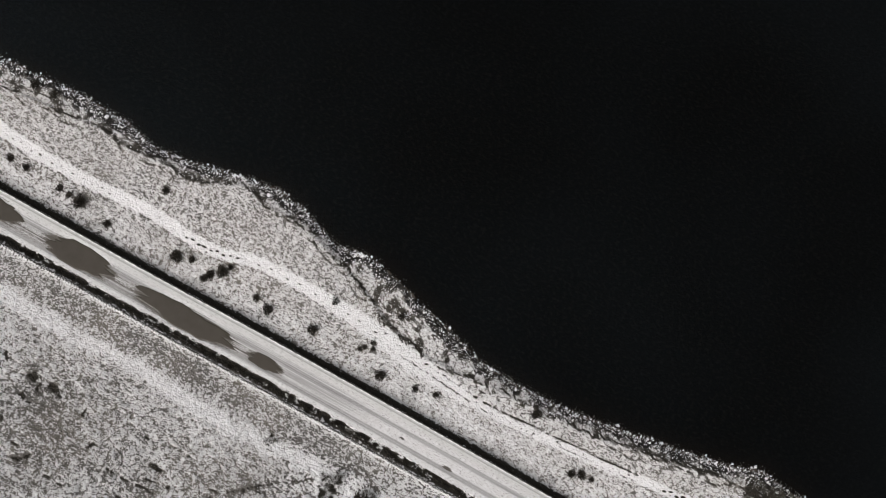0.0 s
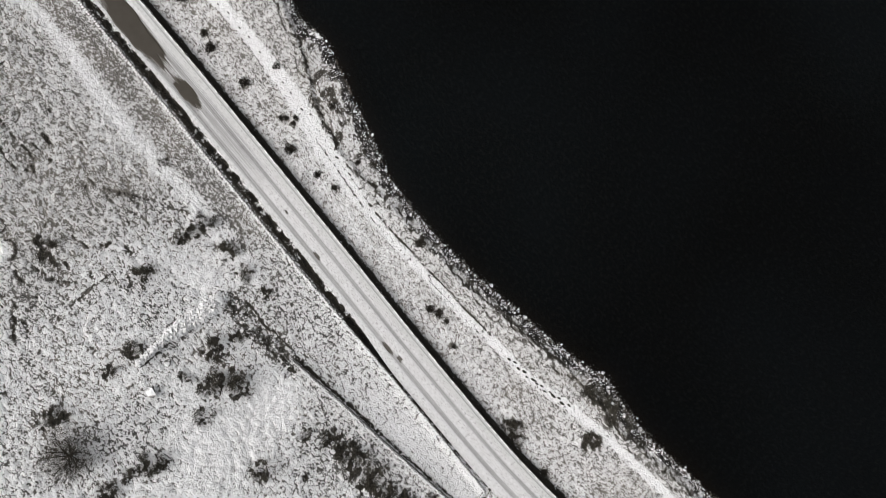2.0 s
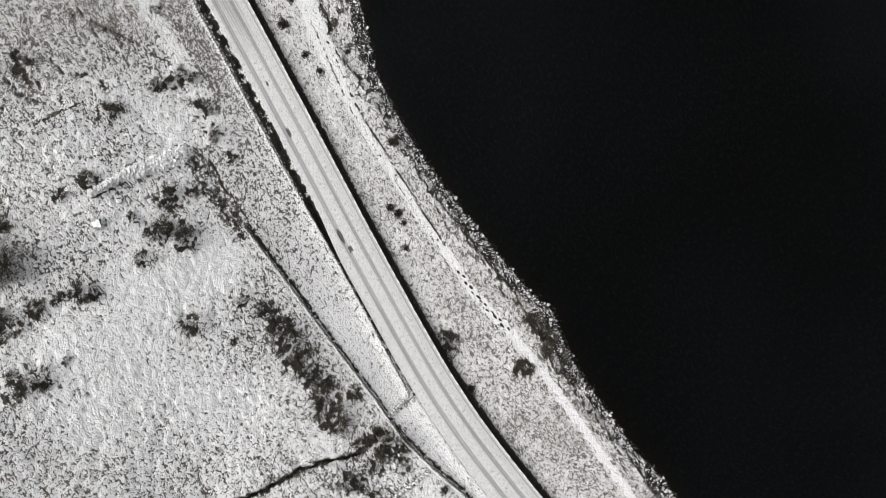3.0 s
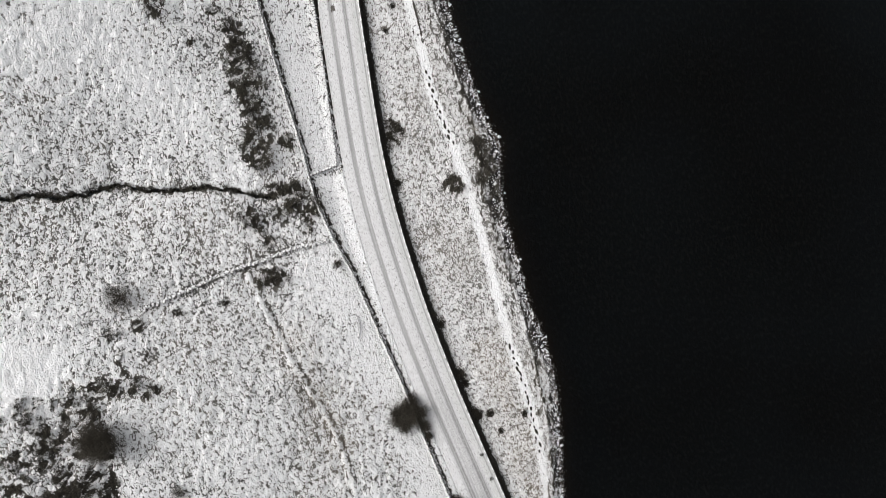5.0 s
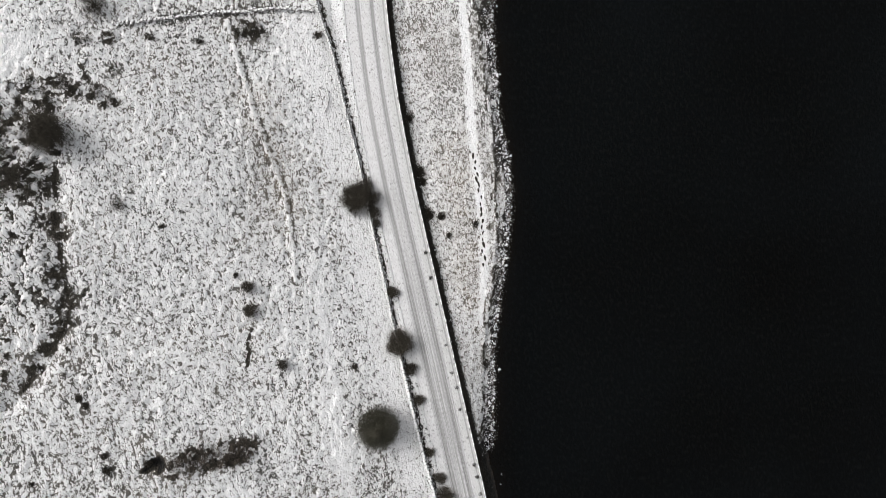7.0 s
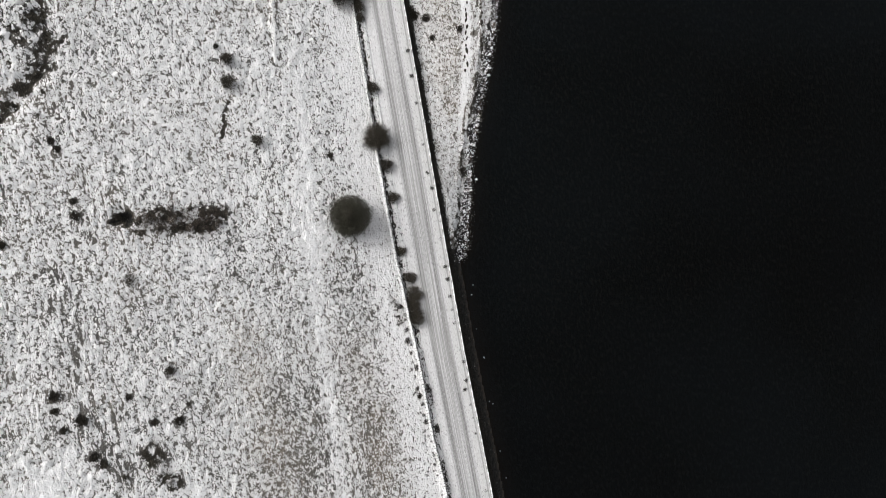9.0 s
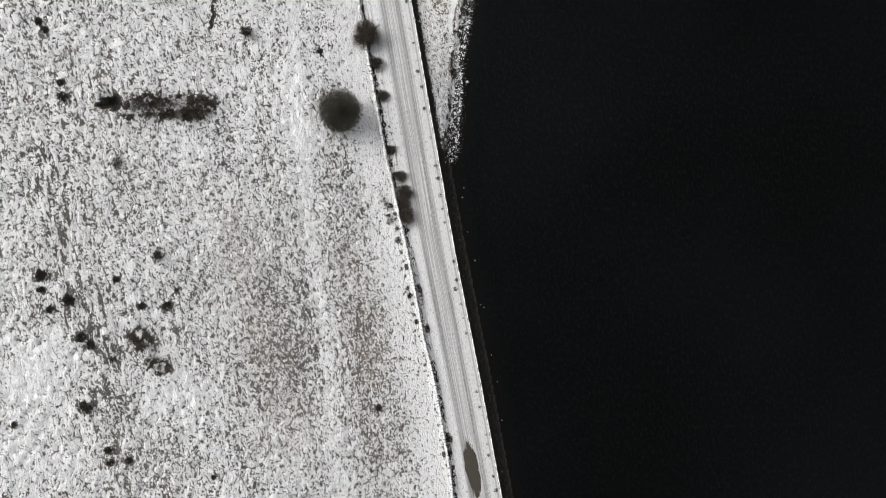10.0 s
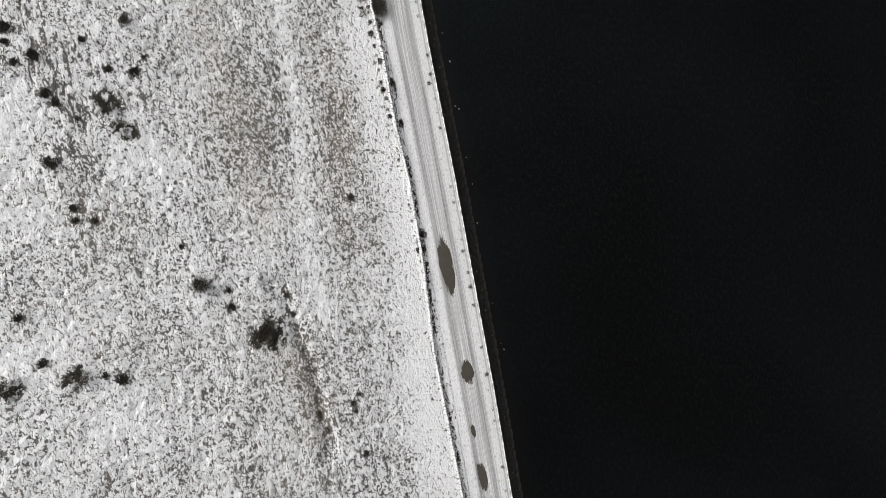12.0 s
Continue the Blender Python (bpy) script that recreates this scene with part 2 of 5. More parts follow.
GORSE_SHORE = [(-10.6, -43.2, 0.9), (-10.3, -44.6, 0.8), (-10.2, -45.6, 0.9), (-10.8, -47, 0.85), (-10.3, -49, 0.7), (-10.5, -51.5, 0.6), (-15.0, -46.8, 0.8), (-14.3, -47.0, 0.6),
               (-19.9, -39.4, 0.8), (-20.3, -38.5, 0.6), (-20.5, -40.5, 0.6)]
rough_ground = random.Random(4)
GORSE_HEATH = [(rough_ground.uniform(-63, -54.5), rough_ground.uniform(-71, -58.5), rough_ground.uniform(0.24, 0.42)) for _ in range(105)]
GORSE_HEATH += [(rough_ground.uniform(-60, -54), rough_ground.uniform(-88, -70), rough_ground.uniform(0.18, 0.34)) for _ in range(28)]
GORSE_HEDGE = [(-45.6 + 0.83 * i + 0.2 * (j % 2), -98.3 + 0.03 * i + 1.05 * j, 0.72 - 0.06 * ((i + j) % 3)) for i in range(9) for j in range(2)]
BARE_THIN = [(-51.2, -50.6, 1.96), (-51.3, -7.2, 3.3), (-49.6, -71.2, 0.95), (-46.6, -103.7, 0.89)]
BARE_DENSE = [(-54.8, -63.9, 2.21), (-26.6, -71.3, 1.95), (-38.1, -80.4, 0.83), (-23.2, -82.3, 0.9), (-38, -82.9, 0.89), (-22.7, -88.1, 1.6),
              (-35.1, -89, 0.72), (-21.6, -91.2, 0.83), (-20.9, -94.9, 0.77), (-20.0, -101.1, 0.64), (-19.0, -104.1, 0.83), (-18.5, -106.1, 1.15),
              (-18.3, -108.7, 1.15), (-42.9, -112.9, 0.62), (-35.7, -139.4, 0.97), (-18.6, -107.3, 0.9), (-25.5, -69.9, 1.0), (-25.1, -71.4, 1.25), (-24.8, -73.0, 0.95), (-24.5, -74.3, 0.6)]
BARE_SNOW = [(-42.3, 15.6, 0.85), (-44.8, 18.1, 0.8), (-45.8, 15.0, 0.55), (-43.4, 13.0, 1.05), (-58.7, -56.1, 2.2), (-60.3, -59.1, 1.8), (-61.5, -55.5, 2.6)]
CONIFER = (-25.5, -97.1, 2.4)
HEATHER = HEATHER_BANK + HEATHER_ROADSIDE + HEATHER_FIELD + HEATHER_SOUTH
GORSE = GORSE_SHORE + GORSE_HEATH + GORSE_RUIN + GORSE_STREAM + GORSE_GULLY + GORSE_SOUTH + GORSE_HEDGE


# ---- numbers: noise and distances over arrays ----
def lattice(ix, iy, seed):
    h = (ix.astype(np.int64) * 374761393 + iy.astype(np.int64) * 668265263 + seed * 1442695041) & 0xFFFFFFFF
    h = ((h ^ (h >> 13)) * 1274126177) & 0xFFFFFFFF
    return ((h ^ (h >> 16)) & 0xFFFFFF) / 16777216.0


def value_noise(x, y, seed=0):
    fx, fy = np.floor(x), np.floor(y)
    tx, ty = x - fx, y - fy
    tx, ty = tx * tx * (3 - 2 * tx), ty * ty * (3 - 2 * ty)
    a = lattice(fx, fy, seed) * (1 - tx) + lattice(fx + 1, fy, seed) * tx
    b = lattice(fx, fy + 1, seed) * (1 - tx) + lattice(fx + 1, fy + 1, seed) * tx
    return a * (1 - ty) + b * ty


def fbm(x, y, size, octaves=3, seed=0):
    total, weight, amp = 0.0, 0.0, 1.0
    for o in range(octaves):
        f = 2.03 ** o / size
        total = total + amp * value_noise(x * f + 17.3 * o, y * f - 9.1 * o, seed + o)
        weight += amp
        amp *= 0.5
    return total / weight


def step(a, b, x):
    t = np.clip((x - a) / (b - a), 0, 1)
    return t * t * (3 - 2 * t)


def line_distance(x, y, points):
    """Distance to a polyline, and on which side (plus: to the left of its run)."""
    best = np.full(np.shape(x), 1e9)
    side = np.zeros(np.shape(x))
    for (ax, ay), (bx, by) in zip(points, points[1:]):
        dx, dy = bx - ax, by - ay
        t = np.clip(((x - ax) * dx + (y - ay) * dy) / (dx * dx + dy * dy), 0, 1)
        ox, oy = x - ax - t * dx, y - ay - t * dy
        d = np.hypot(ox, oy)
        near = d < best
        side = np.where(near, np.sign(dx * oy - dy * ox), side)
        best = np.where(near, d, best)
    return best, side


def along(points, gap):
    """Places every gap metres on a polyline: x, y, heading."""
    out, carry = [], 0.0
    for (ax, ay), (bx, by) in zip(points, points[1:]):
        length, turn = math.hypot(bx - ax, by - ay), math.atan2(by - ay, bx - ax)
        d = carry
        while d < length:
            out.append((ax + (bx - ax) * d / length, ay + (by - ay) * d / length, turn))
            d += gap
        carry = d - length
    return out


STREAM = [(x, y + 0.55 * (noise.noise((x * 0.45, 3.1, 0.0)) + 0.6 * noise.noise((x * 1.3, 7.7, 0.0)) + 0.35 * noise.noise((x * 3.1, 1.7, 0.0)))) for x, y, _ in along(STREAM_BED, 0.35)]

# ---- ground: heights and what covers it ----
ROAD_Z, ROAD_WIDTH = 2.4, 4.5


def terrain(x, y):
    """Height, snow cover, dark heath and wet stone at places of the plan."""
    e, shore, bank = (np.interp(y, YS, c) for c in (EDGE, SHORE, BANK))
    u = x - e
    v = -u
    wide = fbm(x, y, 14, 3, 3)
    # hillside west of the road
    hill = ROAD_Z + 0.325 * np.clip(v - 6, 0, 54) + 0.12 * np.clip(v - 60, 0, 260)
    hill -= 2.2 * np.exp(-((y + 40) / 13) ** 2) * np.clip((v - 8) / 20, 0, 1)
    hill += (wide - 0.5) * 0.9 * step(7, 14, v)
    # lakeside: bank, terrace, stony margin, lake bed
    toe = np.clip(u / 1.0, 0, 1)
    run = np.clip((x - e - 1.3) / np.maximum(bank - e - 1.3, 0.3), 0, 1)
    low = ROAD_Z - 0.85 * toe - 0.85 * run * np.clip((bank - e) / 3, 0, 1)
    low = np.where(x > bank, 0.42 - 0.42 * step(0, 1, (x - bank) / np.maximum(shore - bank, 0.3)), low)
    steep = y < -101
    low = np.where(steep, ROAD_Z - (ROAD_Z / 1.5) * np.clip(u, 0, 1.5), low)
    low = np.where(x > shore, -0.22 * np.clip(x - shore, 0, 6) - 0.06 * np.clip(x - shore - 6, 0, 60), low)
    z = np.where(u > 0, low, hill)
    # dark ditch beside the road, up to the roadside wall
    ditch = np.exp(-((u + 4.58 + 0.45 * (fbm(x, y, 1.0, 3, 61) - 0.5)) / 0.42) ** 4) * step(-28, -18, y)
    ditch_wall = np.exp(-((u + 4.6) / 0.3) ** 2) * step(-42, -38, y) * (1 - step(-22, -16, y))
    z = z - 0.3 * ditch
    left = 4.6 - 0.5 * step(-26, -16, y)
    bed = step(-0.15, 0.15, u + left) * (1 - step(0.0, 0.25, u))
    z = z - 0.22 * bed
    west = 0.55 * step(-34, -26, y) * (1 - step(-2, 5, y))
    on_path = np.abs(x - np.interp(y, YS, PATHWAY) + west)
    path_wide = np.maximum(np.where(y > -9, 0.74 + 0.4 * np.exp(-((y - 2) / 8) ** 2), 0.5) * step(-90, -80, y), 0.001)
    path = (1 - step(path_wide * 0.6, path_wide * 1.3, on_path)) * (u > 1) * (path_wide > 0.05)
    # walls' feet, old banks, gullies
    d_field, s_field = line_distance(x, y, WALL_FIELD)
    d_road, s_road = line_distance(x, y, WALL_ROAD)
    d_cross, _ = line_distance(x, y, WALL_CROSS)
    d_rub, _ = line_distance(x, y, RUBBLE)
    d_stream, _ = line_distance(x, y, STREAM)
    d_ridge, _ = line_distance(x, y, RIDGE)
    d_gully, _ = line_distance(x, y, GULLY)
    d_scarp, _ = line_distance(x + 1.4 * (fbm(x, y, 2.0, 2, 33) - 0.5), y, SCARP)
    z = z - 0.5 * np.exp(-(d_stream / 0.36) ** 2) - 0.4 * np.exp(-(d_gully / 0.9) ** 2)
    z = z + 0.14 * np.exp(-(d_ridge / 0.28) ** 2) - 0.06 * np.exp(-((d_ridge - 0.6) / 0.3) ** 2)
    d_ruin, s_ruin = line_distance(x, y, WALL_RUIN)
    ruin_half = np.interp(x, [-42, -38.8, -37.5, -33], [0.32, 0.4, 0.75, 1.05])
    z = z + 0.6 * np.exp(-(d_ruin / ruin_half) ** 4)
    z = z - 0.5 * np.exp(-(d_scarp / 0.7) ** 2) + 0.25 * np.exp(-(np.hypot(x + 47.5, y + 97.5) / 2.2) ** 2) - 1.1 * np.exp(-(np.hypot(x + 47.5, y + 97.5) / 0.75) ** 2)
    # tussocks
    rough = step(-7.5, -11, u) + np.where(u > 1, 0.75, 0)
    rough = np.where(x > bank, 0.35, rough) * (1 - path) + 0.12
    tuft = 1 - np.abs(2 * fbm(x + 0.3 * fbm(x, y, 1.1, 2, 7), y * 0.8, 0.6, 2, 5) - 1)
    fine = value_noise(x / 0.42, y / 0.42, 11)
    z = z + rough * (0.20 * (tuft - 0.7) + 0.14 * (fine - 0.5)) * (1 - bed) * step(-0.2, 0.1, z)
    # cover
    cover = 0.5 + 0.3 * (wide - 0.5) + 0.3 * (fbm(x, y, 2.6, 3, 9) - 0.5)
    cover = cover + 0.3 * (fine - 0.5) - 0.2 * (tuft - 0.72)
    d_dark, _ = line_distance(x + 1.6 * (fbm(x, y, 3, 2, 131) - 0.5), y, FURROWED)
    comb = 0.75 * np.exp(-(d_dark / 1.9) ** 2) + 0.6 * step(0.4, 0.56, fbm(u, y * 0.35, 7, 2, 133)) * step(-62, -76, y)
    comb = np.maximum(comb, 0.7 * np.exp(-(((x + 36.5) / 4.0) ** 2 + ((y + 69) / 9.0) ** 2)))
    comb = np.maximum(comb * step(-55, -62, y), 0.55 * step(-2, 8, y) * step(0.42, 0.6, fbm(u, y * 0.5, 6, 2, 163))) * (u < -9)
    cover = cover - 0.2 * np.exp(-(d_dark / 1.5) ** 2)
    furrow = fbm(u + 0.6 * fbm(x, y, 6, 2, 71), y * 0.06, 1.2, 2, 73) - 0.5
    cover = cover + 0.36 * furrow * (u < -7) * np.maximum(step(0.35, 0.6, fbm(x, y, 22, 2, 75)), step(-90, -110, y))
    cover = np.where(u > 0.8, cover - 0.02 + 0.2 * np.exp(-((u - 2.3) / 1.1) ** 2), cover)
    north = step(-14, 6, y) * (u < -5.5)
    cover = cover + north * (0.08 - 0.42 * np.exp(-((u + 7.3) / 1.5) ** 4) + 0.75 * np.exp(-((u + 9.9 + 1.6 * (wide - 0.5) + 0.9 * (fbm(x, y, 1.3, 2, 165) - 0.5)) / 0.85) ** 4))
    terrace = np.abs(fbm(u + 1.2 * wide, y * 0.3, 1.5, 2, 101) - 0.5)
    rise = north * step(-12, -16, u) * step(0.42, 0.56, fbm(x, y, 2.4, 2, 105))
    ledge = (1 - step(0.01, 0.06, terrace)) * rise
    cover = cover - 0.1 * north * step(-13, -18, u) * step(4, 12, y)
    field = step(-9, -13, u) * step(-44, -54, y) * (1 - step(-92, -104, y))
    cover = cover + 0.1 * field + 0.15 * np.exp(-(((x + 36) / 8) ** 2 + ((y + 4.5) / 9) ** 2) ** 2)
    cover = cover + 0.16 * np.exp(-((x - np.interp(y, YS, PATHWAY) + 2.2) / 1.6) ** 4) * (u > 0.8) * step(-36, -28, y) * (1 - step(-2, 5, y)) - 0.1 * (u > 0.8) * step(-2, 8, y)
    d_band, _ = line_distance(x + 0.8 * (wide - 0.5), y, SNOWBAND)
    d_rough, _ = line_distance(x + 1.5 * (wide - 0.5), y, ROUGHBAND)
    cover = cover + 0.4 * np.exp(-(d_band / 0.7) ** 2) - 0.12 * np.exp(-(d_rough / 1.5) ** 2) * step(0.35, 0.6, fbm(x, y, 1.6, 2, 81))
    for cx, cy, r in DRIFTS:
        cover = cover + 0.38 * np.exp(-((x - cx) ** 2 + (y - cy) ** 2) / (r * r))
    for cx, cy, r in THIN:
        cover = cover - 0.2 * np.exp(-((x - cx) ** 2 + (y - cy) ** 2) / (r * r))
    verge = (s_field > 0) * (1 - step(-1, 0, u)) * step(-20, -44, y)
    verge = np.maximum(verge, step(-0.4, 0.0, u + left) * (1 - step(-1, 0, u)))
    cover = cover * (1 - verge) + verge * (0.93 + 0.2 * (fine - 0.5))
    paddock = (s_field > 0) * (u < -5.2) * (1 - step(-22, -16, y)) * (y > -44)
    cover = cover + 0.15 * paddock
    foot = (1 - step(1.0, 5.0, d_field)) * (s_field < 0)
    cover = cover + 0.5 * foot * step(-46, -52, y)
    cover = cover * (1 - path) + path * (1.45 + 0.25 * (fine - 0.5))
    rut = np.exp(-((x - np.interp(y, YS, PATHWAY) + np.where(y > -9, 0.75, 0.3)) / 0.13) ** 2) * (u > 1) * step(-88, -80, y)
    cover = cover - 0.8 * rut * (value_noise(x / 0.5, y / 0.5, 13) > 0.42)
    z = z - 0.12 * ledge
    heath = 0.95 * ledge * step(1, 7, y) * step(0.4, 0.55, fbm(x, y, 0.5, 2, 113))
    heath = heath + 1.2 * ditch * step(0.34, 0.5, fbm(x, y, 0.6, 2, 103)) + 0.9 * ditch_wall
    heath = np.maximum(heath, np.exp(-((u - 0.46) / 0.29) ** 4) * (0.75 + 0.5 * fbm(x, y, 0.8, 2, 41)))
    for off in (-0.7, 0.05):
        line = np.exp(-((x - np.interp(y, YS, PATHWAY) - off) / 0.1) ** 2) * (u > 1) * step(-34, -28, y) * (1 - step(-2, 4, y))
        heath = np.maximum(heath, 0.95 * line * step(0.15, 0.32, fbm(x, y, 0.9, 2, 115)))
    # darker strip along the field wall's east side, more broken in the south
    wall_strip = np.exp(-((d_field - 0.36) / 0.2) ** 2) * (s_field > 0) * (1 - 0.55 * step(-95, -115, y) * step(0.35, 0.55, fbm(x, y, 1.4, 2, 145)))
    heath = np.maximum(heath, 0.95 * wall_strip)
    heath = np.maximum(heath, 0.7 * np.exp(-((d_road - 0.5) / 0.25) ** 2) * (s_road > 0))
    for hollow, broad in zip(HOLLOWS, HOLLOW_WIDTHS):
        d, _ = line_distance(x + 0.35 * (fbm(x, y, 0.8, 2, 85) - 0.5), y, hollow)
        heath = np.maximum(heath, 0.9 * np.exp(-(d / (0.6 * broad)) ** 2) * (1.0 if broad >= 0.4 else step(0.36, 0.56, fbm(x, y, 0.55, 2, 97))))
    for track in TRACKS:
        d, _ = line_distance(x + 0.3 * (fbm(x, y, 0.9, 2, 135) - 0.5), y + 0.3 * (fbm(x, y, 0.9, 2, 137) - 0.5), track)
        heath = np.maximum(heath, 0.75 * np.exp(-(d / 0.13) ** 2) * step(0.3, 0.45, fbm(x, y, 1.1, 2, 139)))
    d_drain, _ = line_distance(x + 1.0 * (fbm(x, y, 1.5, 2, 93) - 0.5), y, [(-27.0, 11.0), (-27.8, 6.5), (-28.7, 3.0)])
    heath = np.maximum(heath, 0.75 * np.exp(-(d_drain / 0.14) ** 2) * step(0.3, 0.5, fbm(x, y, 0.9, 2, 91)))
    heath = np.maximum(heath, 0.4 * np.exp(-((d_cross - 0.3) / 0.16) ** 2) * step(-50, -44, x))
    heath = np.maximum(heath, 1.0 * np.exp(-((d_stream + 0.3 * (fbm(x, y, 0.6, 2, 159) - 0.5)) / (0.03 + 0.48 * fbm(x, y, 1.1, 3, 63) ** 1.6)) ** 2))
    heath = np.maximum(heath, 0.7 * np.exp(-(d_rub / 1.2) ** 4) * step(0.44, 0.56, fbm(x, y, 0.45, 2, 17)))
    for off in (-0.85, 0.95):
        edge_line = np.exp(-((x + 31.8 - off + 1.0 * (fbm(x, y, 1.8, 2, 161) - 0.5)) / 0.13) ** 2) * step(-17.5, -16.5, y) * (1 - step(-8, -7, y))
        heath = np.maximum(heath, 0.85 * edge_line)
    heath = np.maximum(heath, 0.95 * np.exp(-((d_gully + 0.5 * (fbm(x, y, 1.1, 2, 157) - 0.5)) / 0.24) ** 2) * step(0.42, 0.54, fbm(x, y, 0.9, 3, 19)))
    heath = np.maximum(heath, 0.6 * np.exp(-((d_ridge - 0.42) / 0.13) ** 2) * step(0.3, 0.5, fbm(x, y, 0.8, 2, 65)))
    cover = cover + 0.35 * np.exp(-(d_ridge / 0.22) ** 2)
    heath = np.maximum(heath, 0.75 * np.exp(-(d_scarp / 0.5) ** 2) * step(0.4, 0.65, fbm(x, y, 0.7, 3, 23)))
    heath = np.maximum(heath, 1.3 * np.exp(-((np.hypot(x + 47.5, y + 97.5) + 3.2 * (fbm(x, y, 0.9, 3, 99) - 0.5)) / 0.72) ** 4))
    hag = np.exp(-(((x + 58.5) / 4.6) ** 4 + ((y + 76) / 12) ** 4)) + 0.6 * np.exp(-(((x + 60) / 6.5) ** 4 + ((y + 62) / 7) ** 4))
    seam = np.abs(fbm(x + 0.9 * fbm(x, y, 1.2, 2, 151), y * 0.5, 1.3, 3, 153) - 0.5)
    heath = np.maximum(heath, 0.85 * hag * (1 - step(0.012, 0.05, seam)) * step(0.3, 0.45, fbm(x, y, 2.0, 2, 155)))
    z = z - 0.25 * hag * (1 - step(0.01, 0.06, seam))
    mottle = step(0.47, 0.57, fbm(x, y, 0.5, 2, 77))
    for cx, cy, r in GORSE:
        near = (np.abs(x - cx) < 4 * r) & (np.abs(y - cy) < 4 * r)
        heath = np.where(near, np.maximum(heath, mottle * np.exp(-(((x - cx) ** 2 + (y - cy) ** 2) / ((2.2 if r > 0.45 else 1.0) * r * r)) ** 2)), heath)
    for cx, cy, r in HEATHER:
        near = (np.abs(x - cx) < 3 * r) & (np.abs(y - cy) < 3 * r)
        heath = np.where(near, np.maximum(heath, 0.85 * np.exp(-((x - cx) ** 2 + (y - cy) ** 2) / (0.75 * r * r))), heath)
    stone = step(-0.12, 0.12, x - shore + np.minimum(1.25, 0.6 * (shore - bank)) + 1.7 * (fbm(x, y, 1.2, 3, 29) - 0.5))
    stone = np.where(steep, step(0.25, 0.5, u), stone)
    brink = np.exp(-((x - bank + 0.1 + 1.5 * (fbm(x, y, 1.3, 3, 29) - 0.5)) / 0.12) ** 2) * (1 - steep) * step(0.3, 0.4, fbm(x, y, 2.2, 2, 79))
    heath = np.maximum(heath, 0.95 * brink)
    crown = np.exp(-(d_ruin / ruin_half) ** 6)
    cover, heath = cover * (1 - crown) + 1.6 * crown, heath * (1 - crown)
    foot = np.exp(-((d_ruin - ruin_half - 0.12) / 0.1) ** 2) * step(0.3, 0.45, fbm(x, y, 1.0, 2, 111)) * np.where(s_ruin > 0, 1.0, 0.6)
    heath = np.maximum(heath, 0.8 * foot)
    litter = (x > bank - 0.2) * (x < shore) * (1 - steep) * step(0.5, 0.62, fbm(x, y, 1.0, 3, 87))
    heath = np.maximum(heath, 0.6 * litter)
    for off, seed in ((0.75, 141), (-0.9, 143)):
        crack = np.exp(-((x - bank - off + 1.7 * (fbm(x, y, 1.6, 3, seed) - 0.5)) / 0.09) ** 2) * (x < shore - 0.3) * (u > 2.5) * step(0.42, 0.56, fbm(x, y, 2.6, 2, seed + 1))
        heath = np.maximum(heath, 0.75 * crack * (1 - steep))
    cover = np.where(steep & (u > 0.35), -0.6, cover)
    for cx, cy, r in BARE_SNOW:
        patch = np.exp(-(((x - cx) ** 2 + (y - cy) ** 2) / (r * r) + 0.9 * (fbm(x, y, 0.9, 2, 107) - 0.5)) ** 2)
        cover, heath = cover + 0.7 * patch, heath * (1 - patch)
        # shadow edge of the small drifts, painted dark on their east side
        rim = np.exp(-((np.hypot(x - cx, y - cy) / r - 1.25 + 0.5 * (fbm(x, y, 0.7, 2, 109) - 0.5)) / 0.16) ** 2) * step(-0.2, 0.3, (x - cx) / r) * (r < 1.2)
        heath = np.maximum(heath, 0.8 * rim)
    wet = x > shore - 0.15
    cover = np.where(wet, -2.0, cover)
    stone = np.where(wet, 1.0 + np.exp(-np.clip(x - shore, 0, 50) / 1.6), stone)
    dust = np.where(u > 0.8, 0.72 + 0.28 * step(0.4, 0.62, fbm(x, y, 5.0, 2, 147)), 0.15 + 0.12 * field + 0.6 * north * np.maximum(step(3, 11, y), np.exp(-((u + 7) / 1.6) ** 4)))
    tan = 0.0 * x
    for streak in TAN:
        d, _ = line_distance(x + 1.8 * (fbm(x, y, 3, 2, 171) - 0.5), y, streak)
        tan = np.maximum(tan, np.exp(-(d / 2.3) ** 2) * (0.45 + 0.55 * step(0.35, 0.6, fbm(x, y, 1.5, 2, 173))))
    dust = np.minimum((dust + 0.28 * step(-96, -110, y) * (u < -8) + 0.3 * tan * (u < 0)) * (1 - path), 1.0)
    return z, cover, heath, stone, dust, comb, tan


def spaced(lo, hi, pitch, far):
    """Even steps from lo to hi, then growing ones out to far on both sides."""
    out, d, edge = [], pitch, hi
    while edge < far:
        d *= 1.35
        edge += d
        out.append(edge)
    back, d, edge = [], pitch, lo
    while edge > -far:
        d *= 1.35
        edge -= d
        back.append(edge)
    return np.array(back[::-1] + list(np.arange(lo, hi + pitch / 2, pitch)) + out)


GX, GY = spaced(-68.0, 3.0, 0.2, 2600.0), spaced(-176.0, 70.0, 0.2, 2600.0)
PX, PY = np.meshgrid(GX, GY)
GROUND_Z, COVER, HEATH, STONE, DUST, COMB, TANNED = (a.astype(np.float64) for a in terrain(PX, PY))


